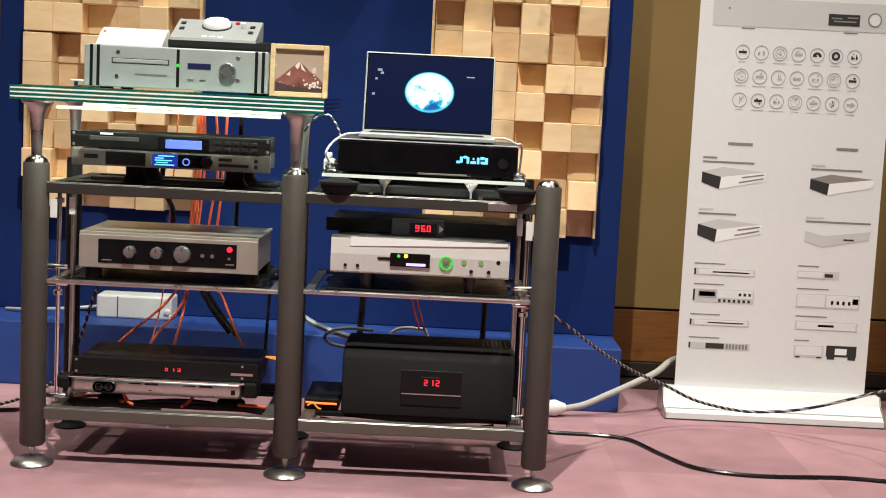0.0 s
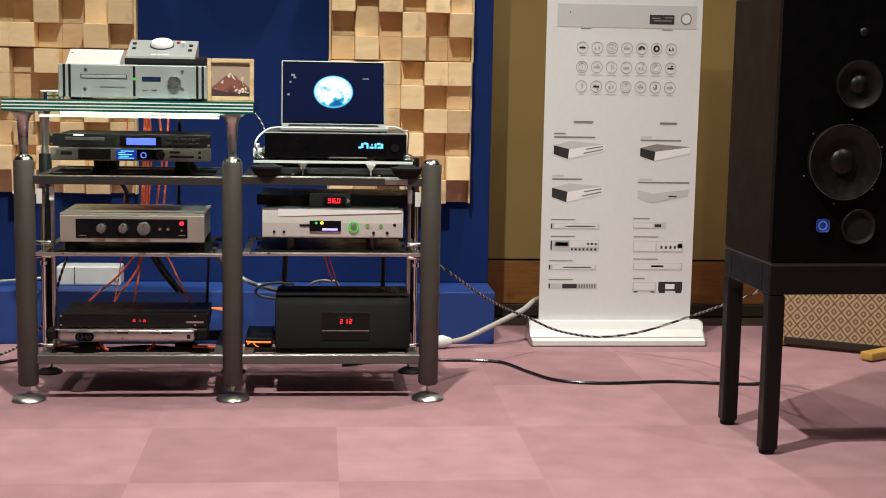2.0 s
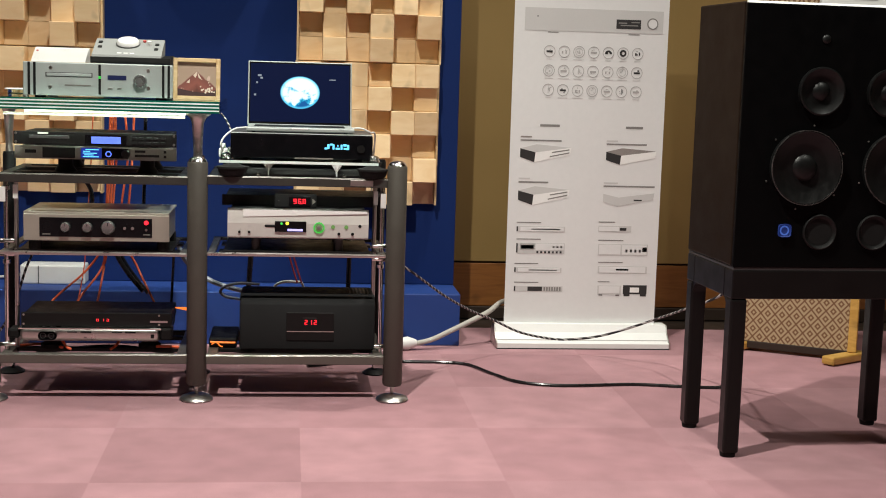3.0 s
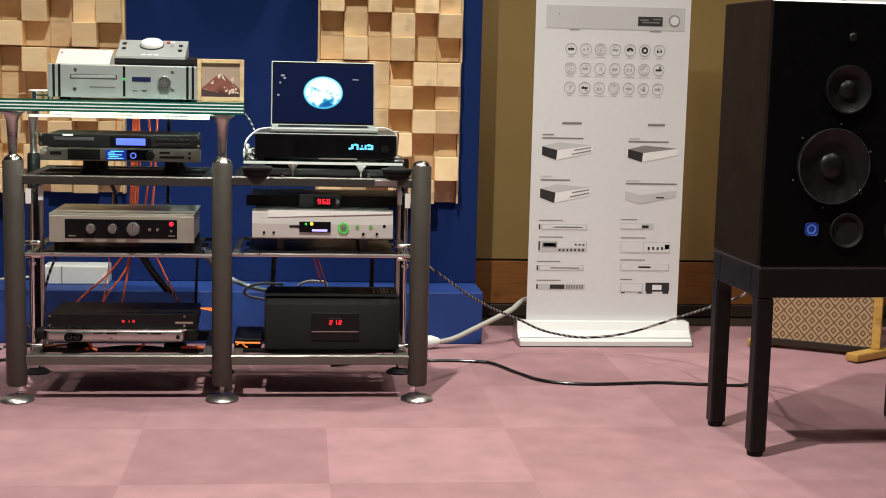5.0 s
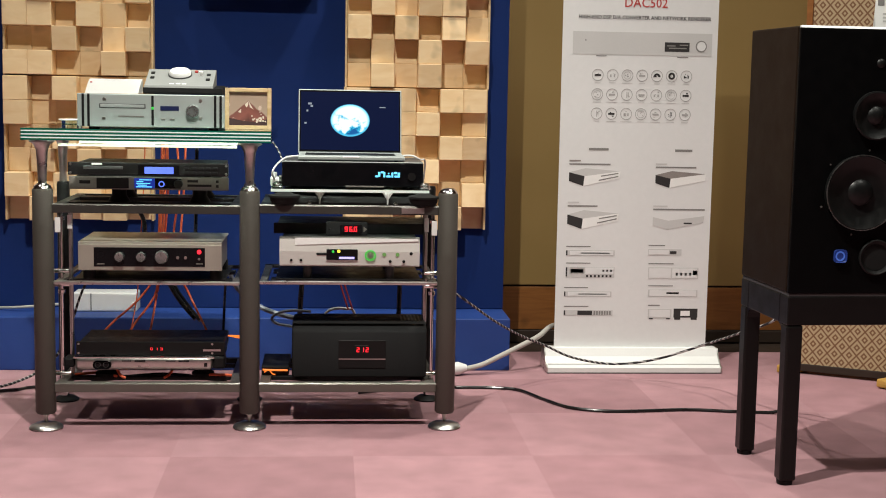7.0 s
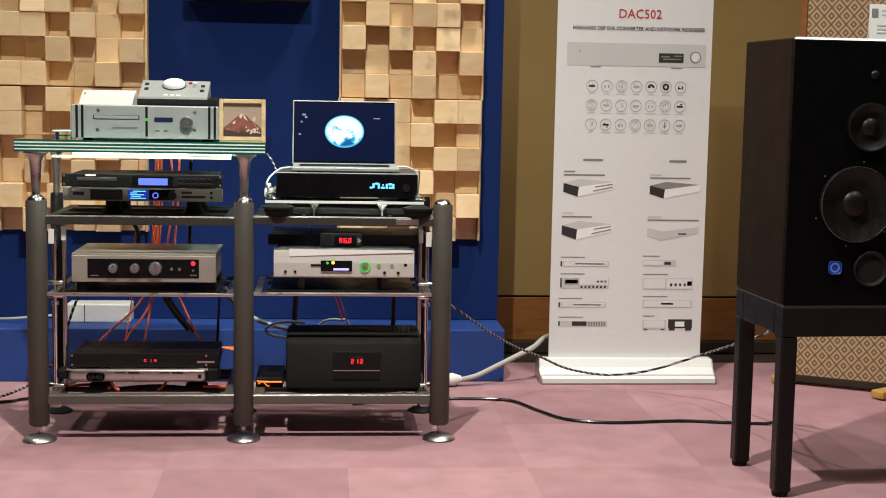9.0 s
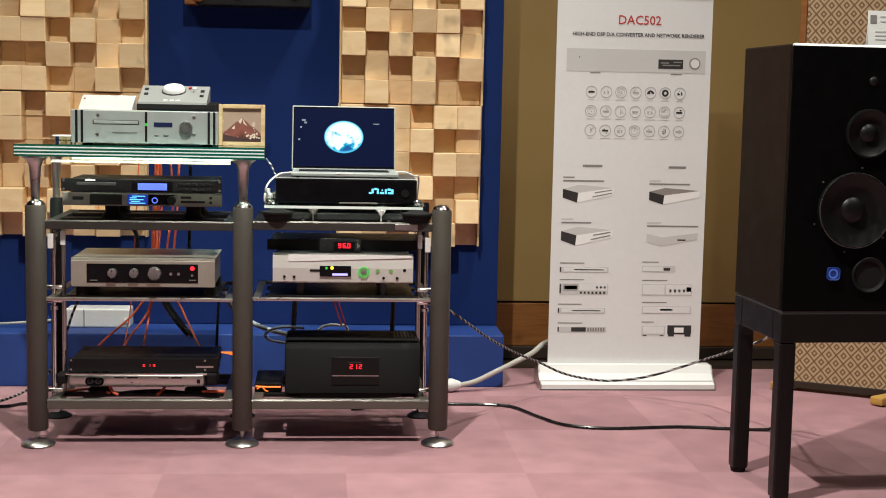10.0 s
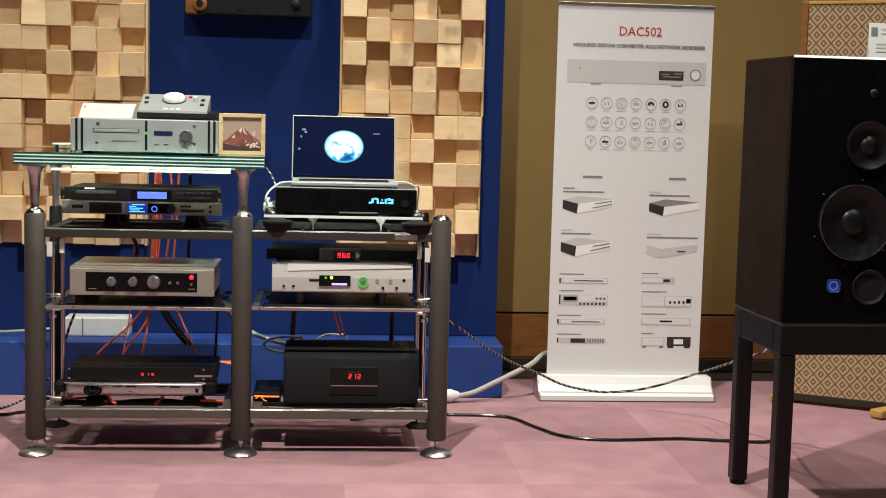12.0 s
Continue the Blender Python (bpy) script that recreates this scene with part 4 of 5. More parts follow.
for x in (0.090, 0.505):
    for y in (0.012, 0.31):
        part("pod", lathe([(0.010, 0.6722), (0.034, 0.6735), (0.042, 0.684), (0.043, 0.693), (0.047, 0.695), (0.047, 0.700), (0.030, 0.703), (0.014, 0.7098)], (x, y, 0), steps=28), M_RUBBER, iso, "black rubber pod", smooth=True)
        part("pin", lathe([(0.016, 0.7197), (0.018, 0.724), (0.014, 0.728), (0.016, 0.733), (0.008, 0.739), (0, 0.741)], (x - (0.020 if x < 0.2 else -0.004), y + 0.012, 0), steps=18), M_CHROME, iso, smooth=True)
for x in (0.195, 0.398):
    part("cone", lathe([(0.002, 0.6722), (0.0028, 0.688), (0.0160, 0.7075), (0.0160, 0.7098)], (x, 0.03, 0), steps=20), M_GREY if x < 0.3 else M_WHITE, iso, "steel cone", smooth=True)
    part("ball", lathe([(0, 0.6722), (0.0045, 0.674), (0.006, 0.678), (0.0045, 0.682), (0, 0.684)], (x - 0.030 if x < 0.3 else x + 0.022, 0.004, 0), steps=14), M_CHROME, iso, smooth=True)
part("strut_bar", box(0.13, 0.46, 0.10, 0.14, 0.6985, 0.7095, 0.003), M_BLACK, iso)
part("tray", box(0.125, 0.468, 0.055, 0.30, 0.6725, 0.694, 0.003), M_RUBBER, iso, "black tray under the glass")
part("corner_plate", box(0.438, 0.506, -0.0145, -0.0125, 0.650, 0.668, 0.0008, 1), M_STEEL, iso, "bright steel corner plate")
stm = thing("streamer", (0.29, 0.2, 0.7195), "black streamer box with pale blue segment display", "audio unit", shift=(-0.024, 0, 0.004))
part("body", box(0.083, 0.500, 0.052, 0.33, 0.7265, 0.795, 0.002), M_BLACK, stm)
part("front_plate", box(0.080, 0.503, 0.040, 0.0518, 0.7235, 0.7965, 0.003), M_BLACKGLOSS, stm)
part("top_plate", box(0.081, 0.502, 0.044, 0.33, 0.7967, 0.7995, 0.001), M_DKGREY, stm)
# silver strip paints the highlight on the black box's front bevel
part("edge_glint", box(0.081, 0.502, 0.0385, 0.0438, 0.7968, 0.7996, 0.0009, 1), M_ALU, stm, "silver strip painted as front edge highlight")
# the lit meter trace: x from the left, z from below, width and height in millimetres
for a, c, w, h in ((0, 1, 9, 6), (8, 3, 7, 14), (16, 13, 9, 6), (24, 1, 6, 16), (33, 1, 13, 6), (38, 10, 4, 5), (48, 1, 6, 15), (56, 11, 10, 7), (57, 1, 17, 6), (67, 4, 7, 12)):
    part("segment", box(0.3585 + a / 1000, 0.3585 + (a + w) / 1000, 0.0386, 0.0402, 0.753 + c / 1000, 0.753 + (c + h) / 1000, 0.0008, 1), G_CYAN, stm, "pale blue display segment")
part("lip", box(0.27, 0.385, 0.036, 0.041, 0.7235, 0.728, 0.001), M_GREY, stm)
part("knob", lathe([(0.012, 0), (0.012, 0.004), (0, 0.004)], (0.468, 0.040, 0.757), "y"), M_BLACK, stm, smooth=True)
feet(stm, 0.12, 0.46, 0.08, 0.29, 0.7197, 0.727, 0.015)
lap = thing("laptop", (0.283, 0.16, 0.80), "open silver laptop showing a pale blue globe", "laptop", shift=(-0.022, 0, 0.004))
part("base", box(0.124, 0.446, 0.050, 0.265, 0.8035, 0.815, 0.003), M_ALU, lap, "silver keyboard half")
part("keyboard", box(0.145, 0.420, 0.110, 0.235, 0.8147, 0.8158), M_BLACK, lap, "black keyboard")
part("notch", box(0.258, 0.308, 0.0485, 0.052, 0.8105, 0.8155, 0.001, 1), M_WHITE, lap)
for x in (0.145, 0.42):
    for y in (0.07, 0.24):
        part("pad", lathe([(0.006, 0.7996), (0.006, 0.8036)], (x, y, 0), steps=12), M_RUBBER, lap)
TILT_L = Matrix.Translation((0, 0.262, 0.812)) @ pose(0, 0, 0, -16)
lid = part("lid", moved(box(0.120, 0.446, 0.0, 0.006, 0.0, 0.209, 0.0028), TILT_L), M_ALU, lap, "silver screen half")
part("bezel", moved(box(0.124, 0.442, -0.0008, 0.0005, 0.006, 0.205), TILT_L), M_BLACKGLOSS, lid)
bm = box(0.128, 0.438, -0.0006, 0.0, 0.012, 0.200)
sc = part("screen", moved(bm, Matrix.Translation((0, -0.0012, 0))), M_SCREEN, lid, "lit screen with a globe")
sc.location = (TILT_L @ Vector((0.283, -0.0015, 0.106))) - ORG[lid.name]
sc.rotation_euler = (radians(-16), 0, 0)
for x, z, w, h in ((0.150, 0.158, 0.012, 0.006), (0.158, 0.150, 0.008, 0.006), (0.139, 0.095, 0.007, 0.006), (0.145, 0.135, 0.006, 0.006), (0.375, 0.150, 0.020, 0.003)):
    part("desktop_icon", moved(box(x, x + w, -0.0024, -0.0019, z, z + h), TILT_L), G_ICON, lid, "faint desktop icon")
part("power_lead", tube([(0.44, 0.20, 0.811), (0.475, 0.20, 0.812), (0.502, 0.21, 0.800), (0.520, 0.25, 0.79), (0.525, 0.40, 0.70), (0.525, 0.46, 0.55)], 0.0028), M_WHITE, None, "thin white laptop power lead over the streamer", smooth=True, category="cable", shift=(-0.022, 0, 0.004))
part("data_lead", tube([(0.125, 0.12, 0.811), (0.09, 0.10, 0.806), (0.062, 0.08, 0.785), (0.050, 0.07, 0.76), (0.058, 0.10, 0.735)], 0.0028), M_WHITE, None, "thin white data lead beside the streamer", smooth=True, category="cable", shift=(-0.024, 0, 0.004))
adp = thing("plug_adapter", (0.056, 0.08, 0.72), "small translucent white plug adapter on glass plate", "adapter", shift=(-0.026, 0, 0.004))
part("block", box(0.045, 0.072, 0.09, 0.125, 0.7197, 0.748, 0.005), M_WHITE, adp)
part("stub", lathe([(0.009, 0.748), (0.007, 0.762)], (0.057, 0.105, 0), steps=14), M_WHITE, adp, smooth=True)

# ---- middle right ----
dac = thing("converter", (0.282, 0.18, 0.446), "pearl-white converter with green ring dial", "audio unit", shift=(-0.022, 0, 0.004))
part("body", box(0.080, 0.485, 0.05, 0.34, 0.487, 0.5705, 0.002), M_DKGREY, dac)
part("front_plate", side_prism([(0.034, 0.485), (0.030, 0.489), (0.026, 0.530), (0.030, 0.566), (0.036, 0.573), (0.0498, 0.573), (0.0498, 0.485)], 0.072, 0.493), M_PEARL, dac)
wedge = prism([(0.118, 0.571), (0.488, 0.570), (0.488, 0.563), (0.300, 0.556), (0.118, 0.549)], 0.0262, 0.030)
part("pale_wedge", wedge, M_PAPER, dac, "paler wedge across the upper front")
part("slot", box(0.182, 0.214, 0.0245, 0.030, 0.519, 0.5265, 0.002, 1), M_BLACK, dac)
part("display", box(0.212, 0.306, 0.0240, 0.030, 0.505, 0.537, 0.001, 1), M_BLACKGLOSS, dac, "small dark display")
part("level_bar", box(0.250, 0.296, 0.0233, 0.0241, 0.508, 0.5145), G_VIOLET, dac, "violet level bar")
part("led", lathe([(0.004, 0), (0, 0.002)], (0.232, 0.0240, 0.530), "y", 12), G_GREEN, dac)
part("led", lathe([(0.005, 0), (0, 0.002)], (0.249, 0.0240, 0.531), "y", 12), G_YELLOW, dac, "yellow indicator light")
for i in range(14):
    a = i * math.tau / 14
    part("dial_segment", moved(box(-0.0024, 0.0024, -0.002, 0, 0.0125, 0.0166), pose(0.344, 0.0262, 0.519) @ pose(0, 0, 0, 0, math.degrees(a), 0)), G_GREEN, dac, "glowing green dial segment")
part("dial_ring", ring(0.344, 0.519, 0.0098, 0.0022, 0.0255, 0.001), G_GREENDIM, dac, "dim green inner ring")
part("dial", lathe([(0.007, 0), (0.007, 0.003), (0.005, 0.004), (0, 0.004)], (0.344, 0.0262, 0.519), "y"), M_GREY, dac, smooth=True)
for x in (0.386, 0.426):
    part("touch_mark", lathe([(0.006, 0), (0.006, 0.0008), (0, 0.0008)], (x, 0.0262, 0.522), "y", 14), G_GREENDIM, dac, "faint green symbol")
for x, z, r in ((0.107, 0.503, 0.004), (0.136, 0.503, 0.004), (0.404, 0.501, 0.0045), (0.445, 0.501, 0.0045), (0.467, 0.525, 0.005)):
    part("jack", lathe([(r, 0), (r, 0.001), (0, 0.001)], (x, 0.0270, z), "y", 14), M_BLACK, dac)
feet(dac, 0.155, 0.405, 0.07, 0.29, 0.4446, 0.4875, 0.013, M_DKGREY)
meter = thing("sample_meter", (0.275, 0.09, 0.573), "small black box with red 96.0 numerals", "display box", shift=(-0.021, 0, 0.004))
part("body", box(0.209, 0.335, 0.083, 0.118, 0.5732, 0.614, 0.002), M_ANTHR, meter)
part("window", box(0.252, 0.318, 0.0818, 0.0835, 0.578, 0.605), M_BLACKGLOSS, meter)
part("numerals", segments_text("96.0", 0.266, 0.5845, 0.0818, 0.0155, 0.0092, 0.0046, 0.0026), G_RED, meter, "red numerals")
part("arrow", prism([(0.323, 0.583), (0.334, 0.592), (0.323, 0.601)], 0.0815, 0.0835), M_GREY, meter)
part("screw", lathe([(0.003, 0), (0, 0.002)], (0.221, 0.083, 0.592), "y", 10), M_BLACK, meter)
mu = thing("flat_black_unit", (0.29, 0.25, 0.573), "flat black unit lying on the white converter", "audio unit", shift=(-0.021, 0, 0.004))
part("body", box(0.062, 0.532, 0.125, 0.34, 0.5732, 0.606, 0.002), M_BLACK, mu)
part("ear", box(0.050, 0.545, 0.119, 0.1248, 0.5735, 0.606, 0.001), M_BLACK, mu)

# ---- bottom right: big black amplifier ----
pa = thing("power_amplifier", (0.31, 0.2, 0.139), "large matt anthracite amplifier showing red 212", "amplifier", shift=(-0.018, 0, 0))
part("body", side_prism([(0.034, 0.148), (0.030, 0.152), (0.030, 0.284), (0.042, 0.297), (0.075, 0.307), (0.085, 0.308), (0.245, 0.308), (0.245, 0.148)], 0.106, 0.516, 0.009), M_ANTHR, pa, smooth=True)
part("window", box(0.247, 0.391, 0.0280, 0.0305, 0.177, 0.263, 0.001, 1), M_BLACK, pa, "glossy black window")
part("line", box(0.248, 0.390, 0.0272, 0.0282, 0.2040, 0.2066), M_STEEL, pa, "thin bright line")
part("numerals", segments_text("212", 0.302, 0.2265, 0.0280, 0.0145, 0.0082, 0.0056, 0.0021), G_RED, pa, "red numerals")
part("logo", box(0.296, 0.338, 0.0276, 0.0281, 0.246, 0.248), M_DKGREY, pa)
for i in range(6):
    part("vent", box(0.44 + i * 0.011, 0.445 + i * 0.011, 0.11, 0.22, 0.3075, 0.3095), M_BLACK, pa)
feet(pa, 0.135, 0.485, 0.06, 0.22, 0.1392, 0.1485, 0.022)
part("white_lead", tube([(0.203, 0.43, 0.17), (0.203, 0.43, 0.262), (0.216, 0.425, 0.2875), (0.245, 0.42, 0.2965), (0.274, 0.422, 0.2945), (0.300, 0.428, 0.282), (0.314, 0.43, 0.17)], 0.0046), M_PAPER, None, "short loop of white lead behind the black amplifier", smooth=True, category="cable", shift=(-0.018, 0, 0))
pw = thing("power_strip", (0.05, 0.2, 0.139), "black power block with amber glow beside amplifier", "power strip", shift=(-0.018, 0, 0))
part("body", box(0.012, 0.096, 0.10, 0.30, 0.1392, 0.168, 0.004), M_BLACK, pw)
part("lamp", tube([(0.016, 0.096, 0.158), (0.045, 0.094, 0.157), (0.092, 0.096, 0.156)], 0.0026), G_ORANGE, pw, "amber light strip")
part("lamp", tube([(0.020, 0.095, 0.150), (0.034, 0.093, 0.157), (0.046, 0.092, 0.146), (0.054, 0.093, 0.143)], 0.0018), G_ORANGE, pw, "amber light strip")
part("amber_light", prism([(-0.096, 0.2465), (-0.058, 0.2465), (-0.058, 0.2385)], 0.18, 0.20), G_ORANGE, None, "amber indicator light bar", category="light", shift=(-0.019, 0, 0))

# white box on the plinth
wb = thing("white_box", (-0.62, 0.89, 0.188), "white metal junction box on the blue plinth", "junction box", shift=(0.004, 0.105, 0.004))
part("body", box(-0.735, -0.505, 0.845, 0.940, 0.1885, 0.259, 0.006), M_BOXWHITE, wb)
part("seam", box(-0.671, -0.668, 0.8435, 0.846, 0.192, 0.256), M_DKGREY, wb)
part("latch", lathe([(0.009, 0), (0.008, 0.006), (0, 0.007)], (-0.518, 0.845, 0.215), "y", 14), M_WHITE, wb)

# ---- cables ----
def cable(name, pts, r, material, label, group=""):
    return part(name, tube(pts, r), material, None, label, smooth=True, category="cable", group=group, shift=(-0.02 if group else 0, 0, 0))


for i, (x0, x1, x2, zt, zb, y) in enumerate(((-0.345, -0.39, -0.47, 0.43, 0.262, 0.42), (-0.338, -0.35, -0.40, 0.43, 0.262, 0.43), (-0.330, -0.345, -0.352, 0.43, 0.262, 0.44),
                                            (-0.270, -0.235, -0.190, 0.43, 0.262, 0.42), (-0.400, -0.410, -0.415, 0.43, 0.262, 0.45))):
    cable("orange_cable", [(x0 + 0.02, 0.46, 0.86), (x0 + 0.012, 0.45, 0.66), (x0, 0.43, zt), (x1, y, (zt + zb) / 2 - 0.01), (x2, y - 0.06, zb), (x2 + (x2 - x1) * 0.35, 0.345, zb - 0.028)],
          0.0036 if i < 4 else 0.002, M_ORANGE, "thin orange signal cable behind the rack", "orange cables")
for i, dx in enumerate((-0.006, 0.022)):
    cable("orange_cable", [(-0.305 + dx, 0.45, 0.875), (-0.300 + dx * 1.3, 0.46, 0.70), (-0.310 + dx, 0.45, 0.56), (-0.32 + dx, 0.44, 0.44)], 0.0034, M_ORANGE, "thin orange signal cable behind the rack", "orange cables")
for dx in (0.0, 0.014):
    cable("red_cable", [(0.235 + dx, 0.42, 0.50), (0.245 + dx, 0.42, 0.42), (0.262 + dx, 0.41, 0.36), (0.282 + dx, 0.38, 0.30)], 0.0028, M_INKR, "thin red cable behind the rack", "red cables")
for pts, r in (([(-0.325, 0.44, 0.44), (-0.30, 0.43, 0.37), (-0.26, 0.42, 0.31), (-0.215, 0.40, 0.262)], 0.008), ([(-0.315, 0.45, 0.44), (-0.285, 0.44, 0.36), (-0.235, 0.43, 0.29), (-0.20, 0.41, 0.255)], 0.007),
               ([(-0.120, 0.46, 0.44), (-0.125, 0.46, 0.33), (-0.13, 0.45, 0.20)], 0.0045), ([(0.135, 0.44, 0.44), (0.128, 0.44, 0.36), (0.120, 0.43, 0.20)], 0.009), ([(0.455, 0.44, 0.44), (0.452, 0.44, 0.30), (0.45, 0.43, 0.20)], 0.008),
               ([(-0.405, 0.41, 0.72), (-0.412, 0.43, 0.64), (-0.385, 0.44, 0.58), (-0.38, 0.42, 0.50)], 0.007), ([(-0.215, 0.47, 0.87), (-0.218, 0.47, 0.70), (-0.222, 0.46, 0.46)], 0.006)):
    cable("black_cable", pts, r, M_CABLE, "black power cable behind the rack", "black cables")
for pts, r in (([(-0.115, 0.44, 0.43), (-0.09, 0.44, 0.37), (-0.05, 0.44, 0.325), (0.0, 0.43, 0.295), (0.06, 0.42, 0.275), (0.14, 0.40, 0.26)], 0.008),
               ([(0.16, 0.38, 0.292), (0.10, 0.39, 0.294), (0.055, 0.40, 0.284), (0.032, 0.41, 0.264), (0.05, 0.41, 0.246), (0.10, 0.40, 0.238), (0.16, 0.38, 0.22)], 0.0048)):
    cable("grey_cable", pts, r, M_CABLEG, "dark grey power cable behind the rack", "grey cables")
for pts in ([(-0.55, 0.10, 0.142), (-0.48, 0.12, 0.143), (-0.42, 0.07, 0.143)], [(-0.42, 0.07, 0.165), (-0.405, 0.05, 0.150), (-0.39, 0.045, 0.1425)], [(-0.25, 0.10, 0.165), (-0.262, 0.07, 0.150), (-0.275, 0.05, 0.142)],
            [(-0.15, 0.08, 0.146), (-0.11, 0.06, 0.15), (-0.075, 0.07, 0.146)]):
    cable("orange_cable", pts, 0.004, M_ORANGE, "short orange cable on the bottom shelf", "orange cables")
for pts in ([(-0.52, 0.20, 0.10), (-0.30, 0.24, 0.112), (-0.10, 0.2, 0.10)], [(0.05, 0.16, 0.103), (0.15, 0.13, 0.095), (0.25, 0.15, 0.104), (0.35, 0.12, 0.094), (0.48, 0.16, 0.104)], [(0.06, 0.22, 0.107), (0.2, 0.24, 0.092), (0.33, 0.2, 0.1), (0.46, 0.23, 0.1)]):
    cable("black_cable", pts, 0.006, M_CABLE, "black power cable tied under the bottom shelf", "black cables")
cable("floor_cable", [(0.30, 0.45, 0.0055), (0.50, 0.54, 0.0055), (0.65, 0.529, 0.0055), (0.77, 0.522, 0.0055), (0.850, 0.485, 0.0055), (0.915, 0.345, 0.0055), (0.988, 0.225, 0.0055), (1.126, 0.178, 0.0055), (1.354, 0.198, 0.0055), (1.514, 0.171, 0.0055), (1.64, 0.155, 0.008), (1.682, 0.145, 0.04), (1.655, 0.05, 0.20), (1.585, -0.15, 0.45), (1.56, -0.28, 0.60)],
      0.0052, M_CABLE, "black cable lying on the carpet")
cable("floor_cable", [(-0.45, 0.57, 0.0055), (-0.62, 0.60, 0.0055), (-0.79, 0.532, 0.0055), (-0.846, 0.49, 0.0055), (-1.05, 0.42, 0.0055), (-1.5, 0.33, 0.0055), (-2.2, 0.33, 0.0055)], 0.0052, M_CABLE, "black cable lying on the carpet")
cable("braided_cable", [(0.30, 0.36, 0.47), (0.50, 0.30, 0.43), (0.611, 0.2, 0.374), (0.739, 0.35, 0.271), (0.85, 0.49, 0.195), (0.954, 0.60, 0.139), (1.06, 0.66, 0.085), (1.190, 0.69, 0.056), (1.28, 0.64, 0.069), (1.354, 0.58, 0.096), (1.42, 0.49, 0.140), (1.477, 0.4, 0.185), (1.505, 0.15, 0.266), (1.56, -0.1, 0.37), (1.62, -0.26, 0.56)],
      0.0042, M_BRAID, "braided black and white speaker cable hanging from the rack")
cable("braided_cable", [(-0.545, 0.372, 0.447), (-0.575, 0.40, 0.40), (-0.612, 0.44, 0.33), (-0.66, 0.50, 0.21), (-0.72, 0.54, 0.10), (-0.82, 0.51, 0.035), (-0.97, 0.45, 0.010), (-1.3, 0.38, 0.0055), (-2.0, 0.38, 0.0055)], 0.0042, M_BRAID, "braided black and white cable running over the carpet")
cable("braided_cable", [(-0.06, 0.34, 0.80), (-0.02, 0.30, 0.845), (0.012, 0.26, 0.852), (0.034, 0.23, 0.832), (0.052, 0.20, 0.795), (0.058, 0.16, 0.765), (0.050, 0.15, 0.735)], 0.0026, M_BRAID, "thin braided lead hanging from the glass top")
con = thing("power_lead", (0.67, 0.75, 0), "grey power lead with white plug on the carpet", "power lead")
part("lead", tube([(0.685, 0.752, 0.022), (0.75, 0.76, 0.036), (0.82, 0.775, 0.066), (0.90, 0.80, 0.100), (0.97, 0.85, 0.125), (1.037, 0.95, 0.147), (1.12, 1.08, 0.12), (1.25, 1.25, 0.02)], 0.0095, 10), M_CONDUIT, con, "grey flexible lead", smooth=True)
part("plug", moved(lathe([(0.010, 0), (0.022, 0.004), (0.024, 0.030), (0.018, 0.045), (0.012, 0.060)], (0, 0, 0)), pose(0.636, 0.745, 0.0245, 0, 88, 8)), M_WHITE, con, "white rubber plug", smooth=True)
cable("wall_lead", [(-1.02, 1.00, 0.198), (-0.93, 0.96, 0.206), (-0.80, 0.97, 0.215), (-0.730, 1.00, 0.22)], 0.005, M_CONDUIT, "thin grey lead on the blue plinth")


# ---- roll-up banners ----
def banner_body(x0, x1, y, top, label, shift, sx, sz):
    th = thing("roll_up_banner", ((x0 + x1) / 2, y, 0), label, "banner", "roll-up banners", shift=shift)
    th.scale = (sx, 1, sz)
    part("sheet", box(x0, x1, y, y + 0.0015, 0.075, top), M_BANNER, th, "white printed film")
    prof = [(y - 0.095, 0.004), (y - 0.095, 0.020), (y - 0.075, 0.030), (y - 0.045, 0.052), (y - 0.030, 0.078), (y + 0.022, 0.078), (y + 0.045, 0.050), (y + 0.060, 0.018), (y + 0.060, 0.004)]
    part("base", side_prism(prof, x0 - 0.034, x1 + 0.034), M_WHITE, th, "glossy white base housing")
    for a in (x0 - 0.0385, x1 + 0.0345):
        part("end_cap", side_prism([(p * 1.0, q) for p, q in prof], a, a + 0.004), M_STEEL, th)
    part("skid", box(x0 - 0.036, x1 + 0.036, y - 0.096, y + 0.06, 0, 0.0038), M_DKGREY, th)
    # light grey strip paints the soft shading at the housing's step
    part("step_shade", box(x0 - 0.032, x1 + 0.032, y - 0.0785, y - 0.0735, 0.0290, 0.0315), M_INKL, th)
    part("top_rail", box(x0 - 0.002, x1 + 0.002, y - 0.004, y + 0.006, top, top + 0.012, 0.002), M_STEEL, th)
    part("pole", lathe([(0.008, 0.07), (0.008, top)], ((x0 + x1) / 2, y + 0.020, 0), steps=14), M_STEEL, th, smooth=True)
    return th


ban = banner_body(0.985, 1.535, 0.80, 1.366, "white roll-up banner with product pictures and round icons", (0.058, 0.075, 0), 1.040, 1.049)
BY = 0.7998
flat = lambda a, b, c, d: box(a, b, BY - 0.0006, BY - 0.0001, c, d)
part("heading", words("DAC502", 1.276, 1.268, BY - 0.0005, 0.044, 0.150, 0.0002), M_INKR, ban, "red heading letters")
part("subtitle", words("HIGH-END DSP D/A CONVERTER AND NETWORK RENDERER", 1.274, 1.226, BY - 0.0005, 0.018, 0.468, 0.0003), M_INKD, ban, "small grey subtitle letters")
u = part("unit_picture", flat(1.022, 1.515, 1.104, 1.182), M_INKL, ban, "printed grey front panel")
part("window", box(1.347, 1.435, BY - 0.0012, BY - 0.0006, 1.118, 1.150), M_INKD, u)
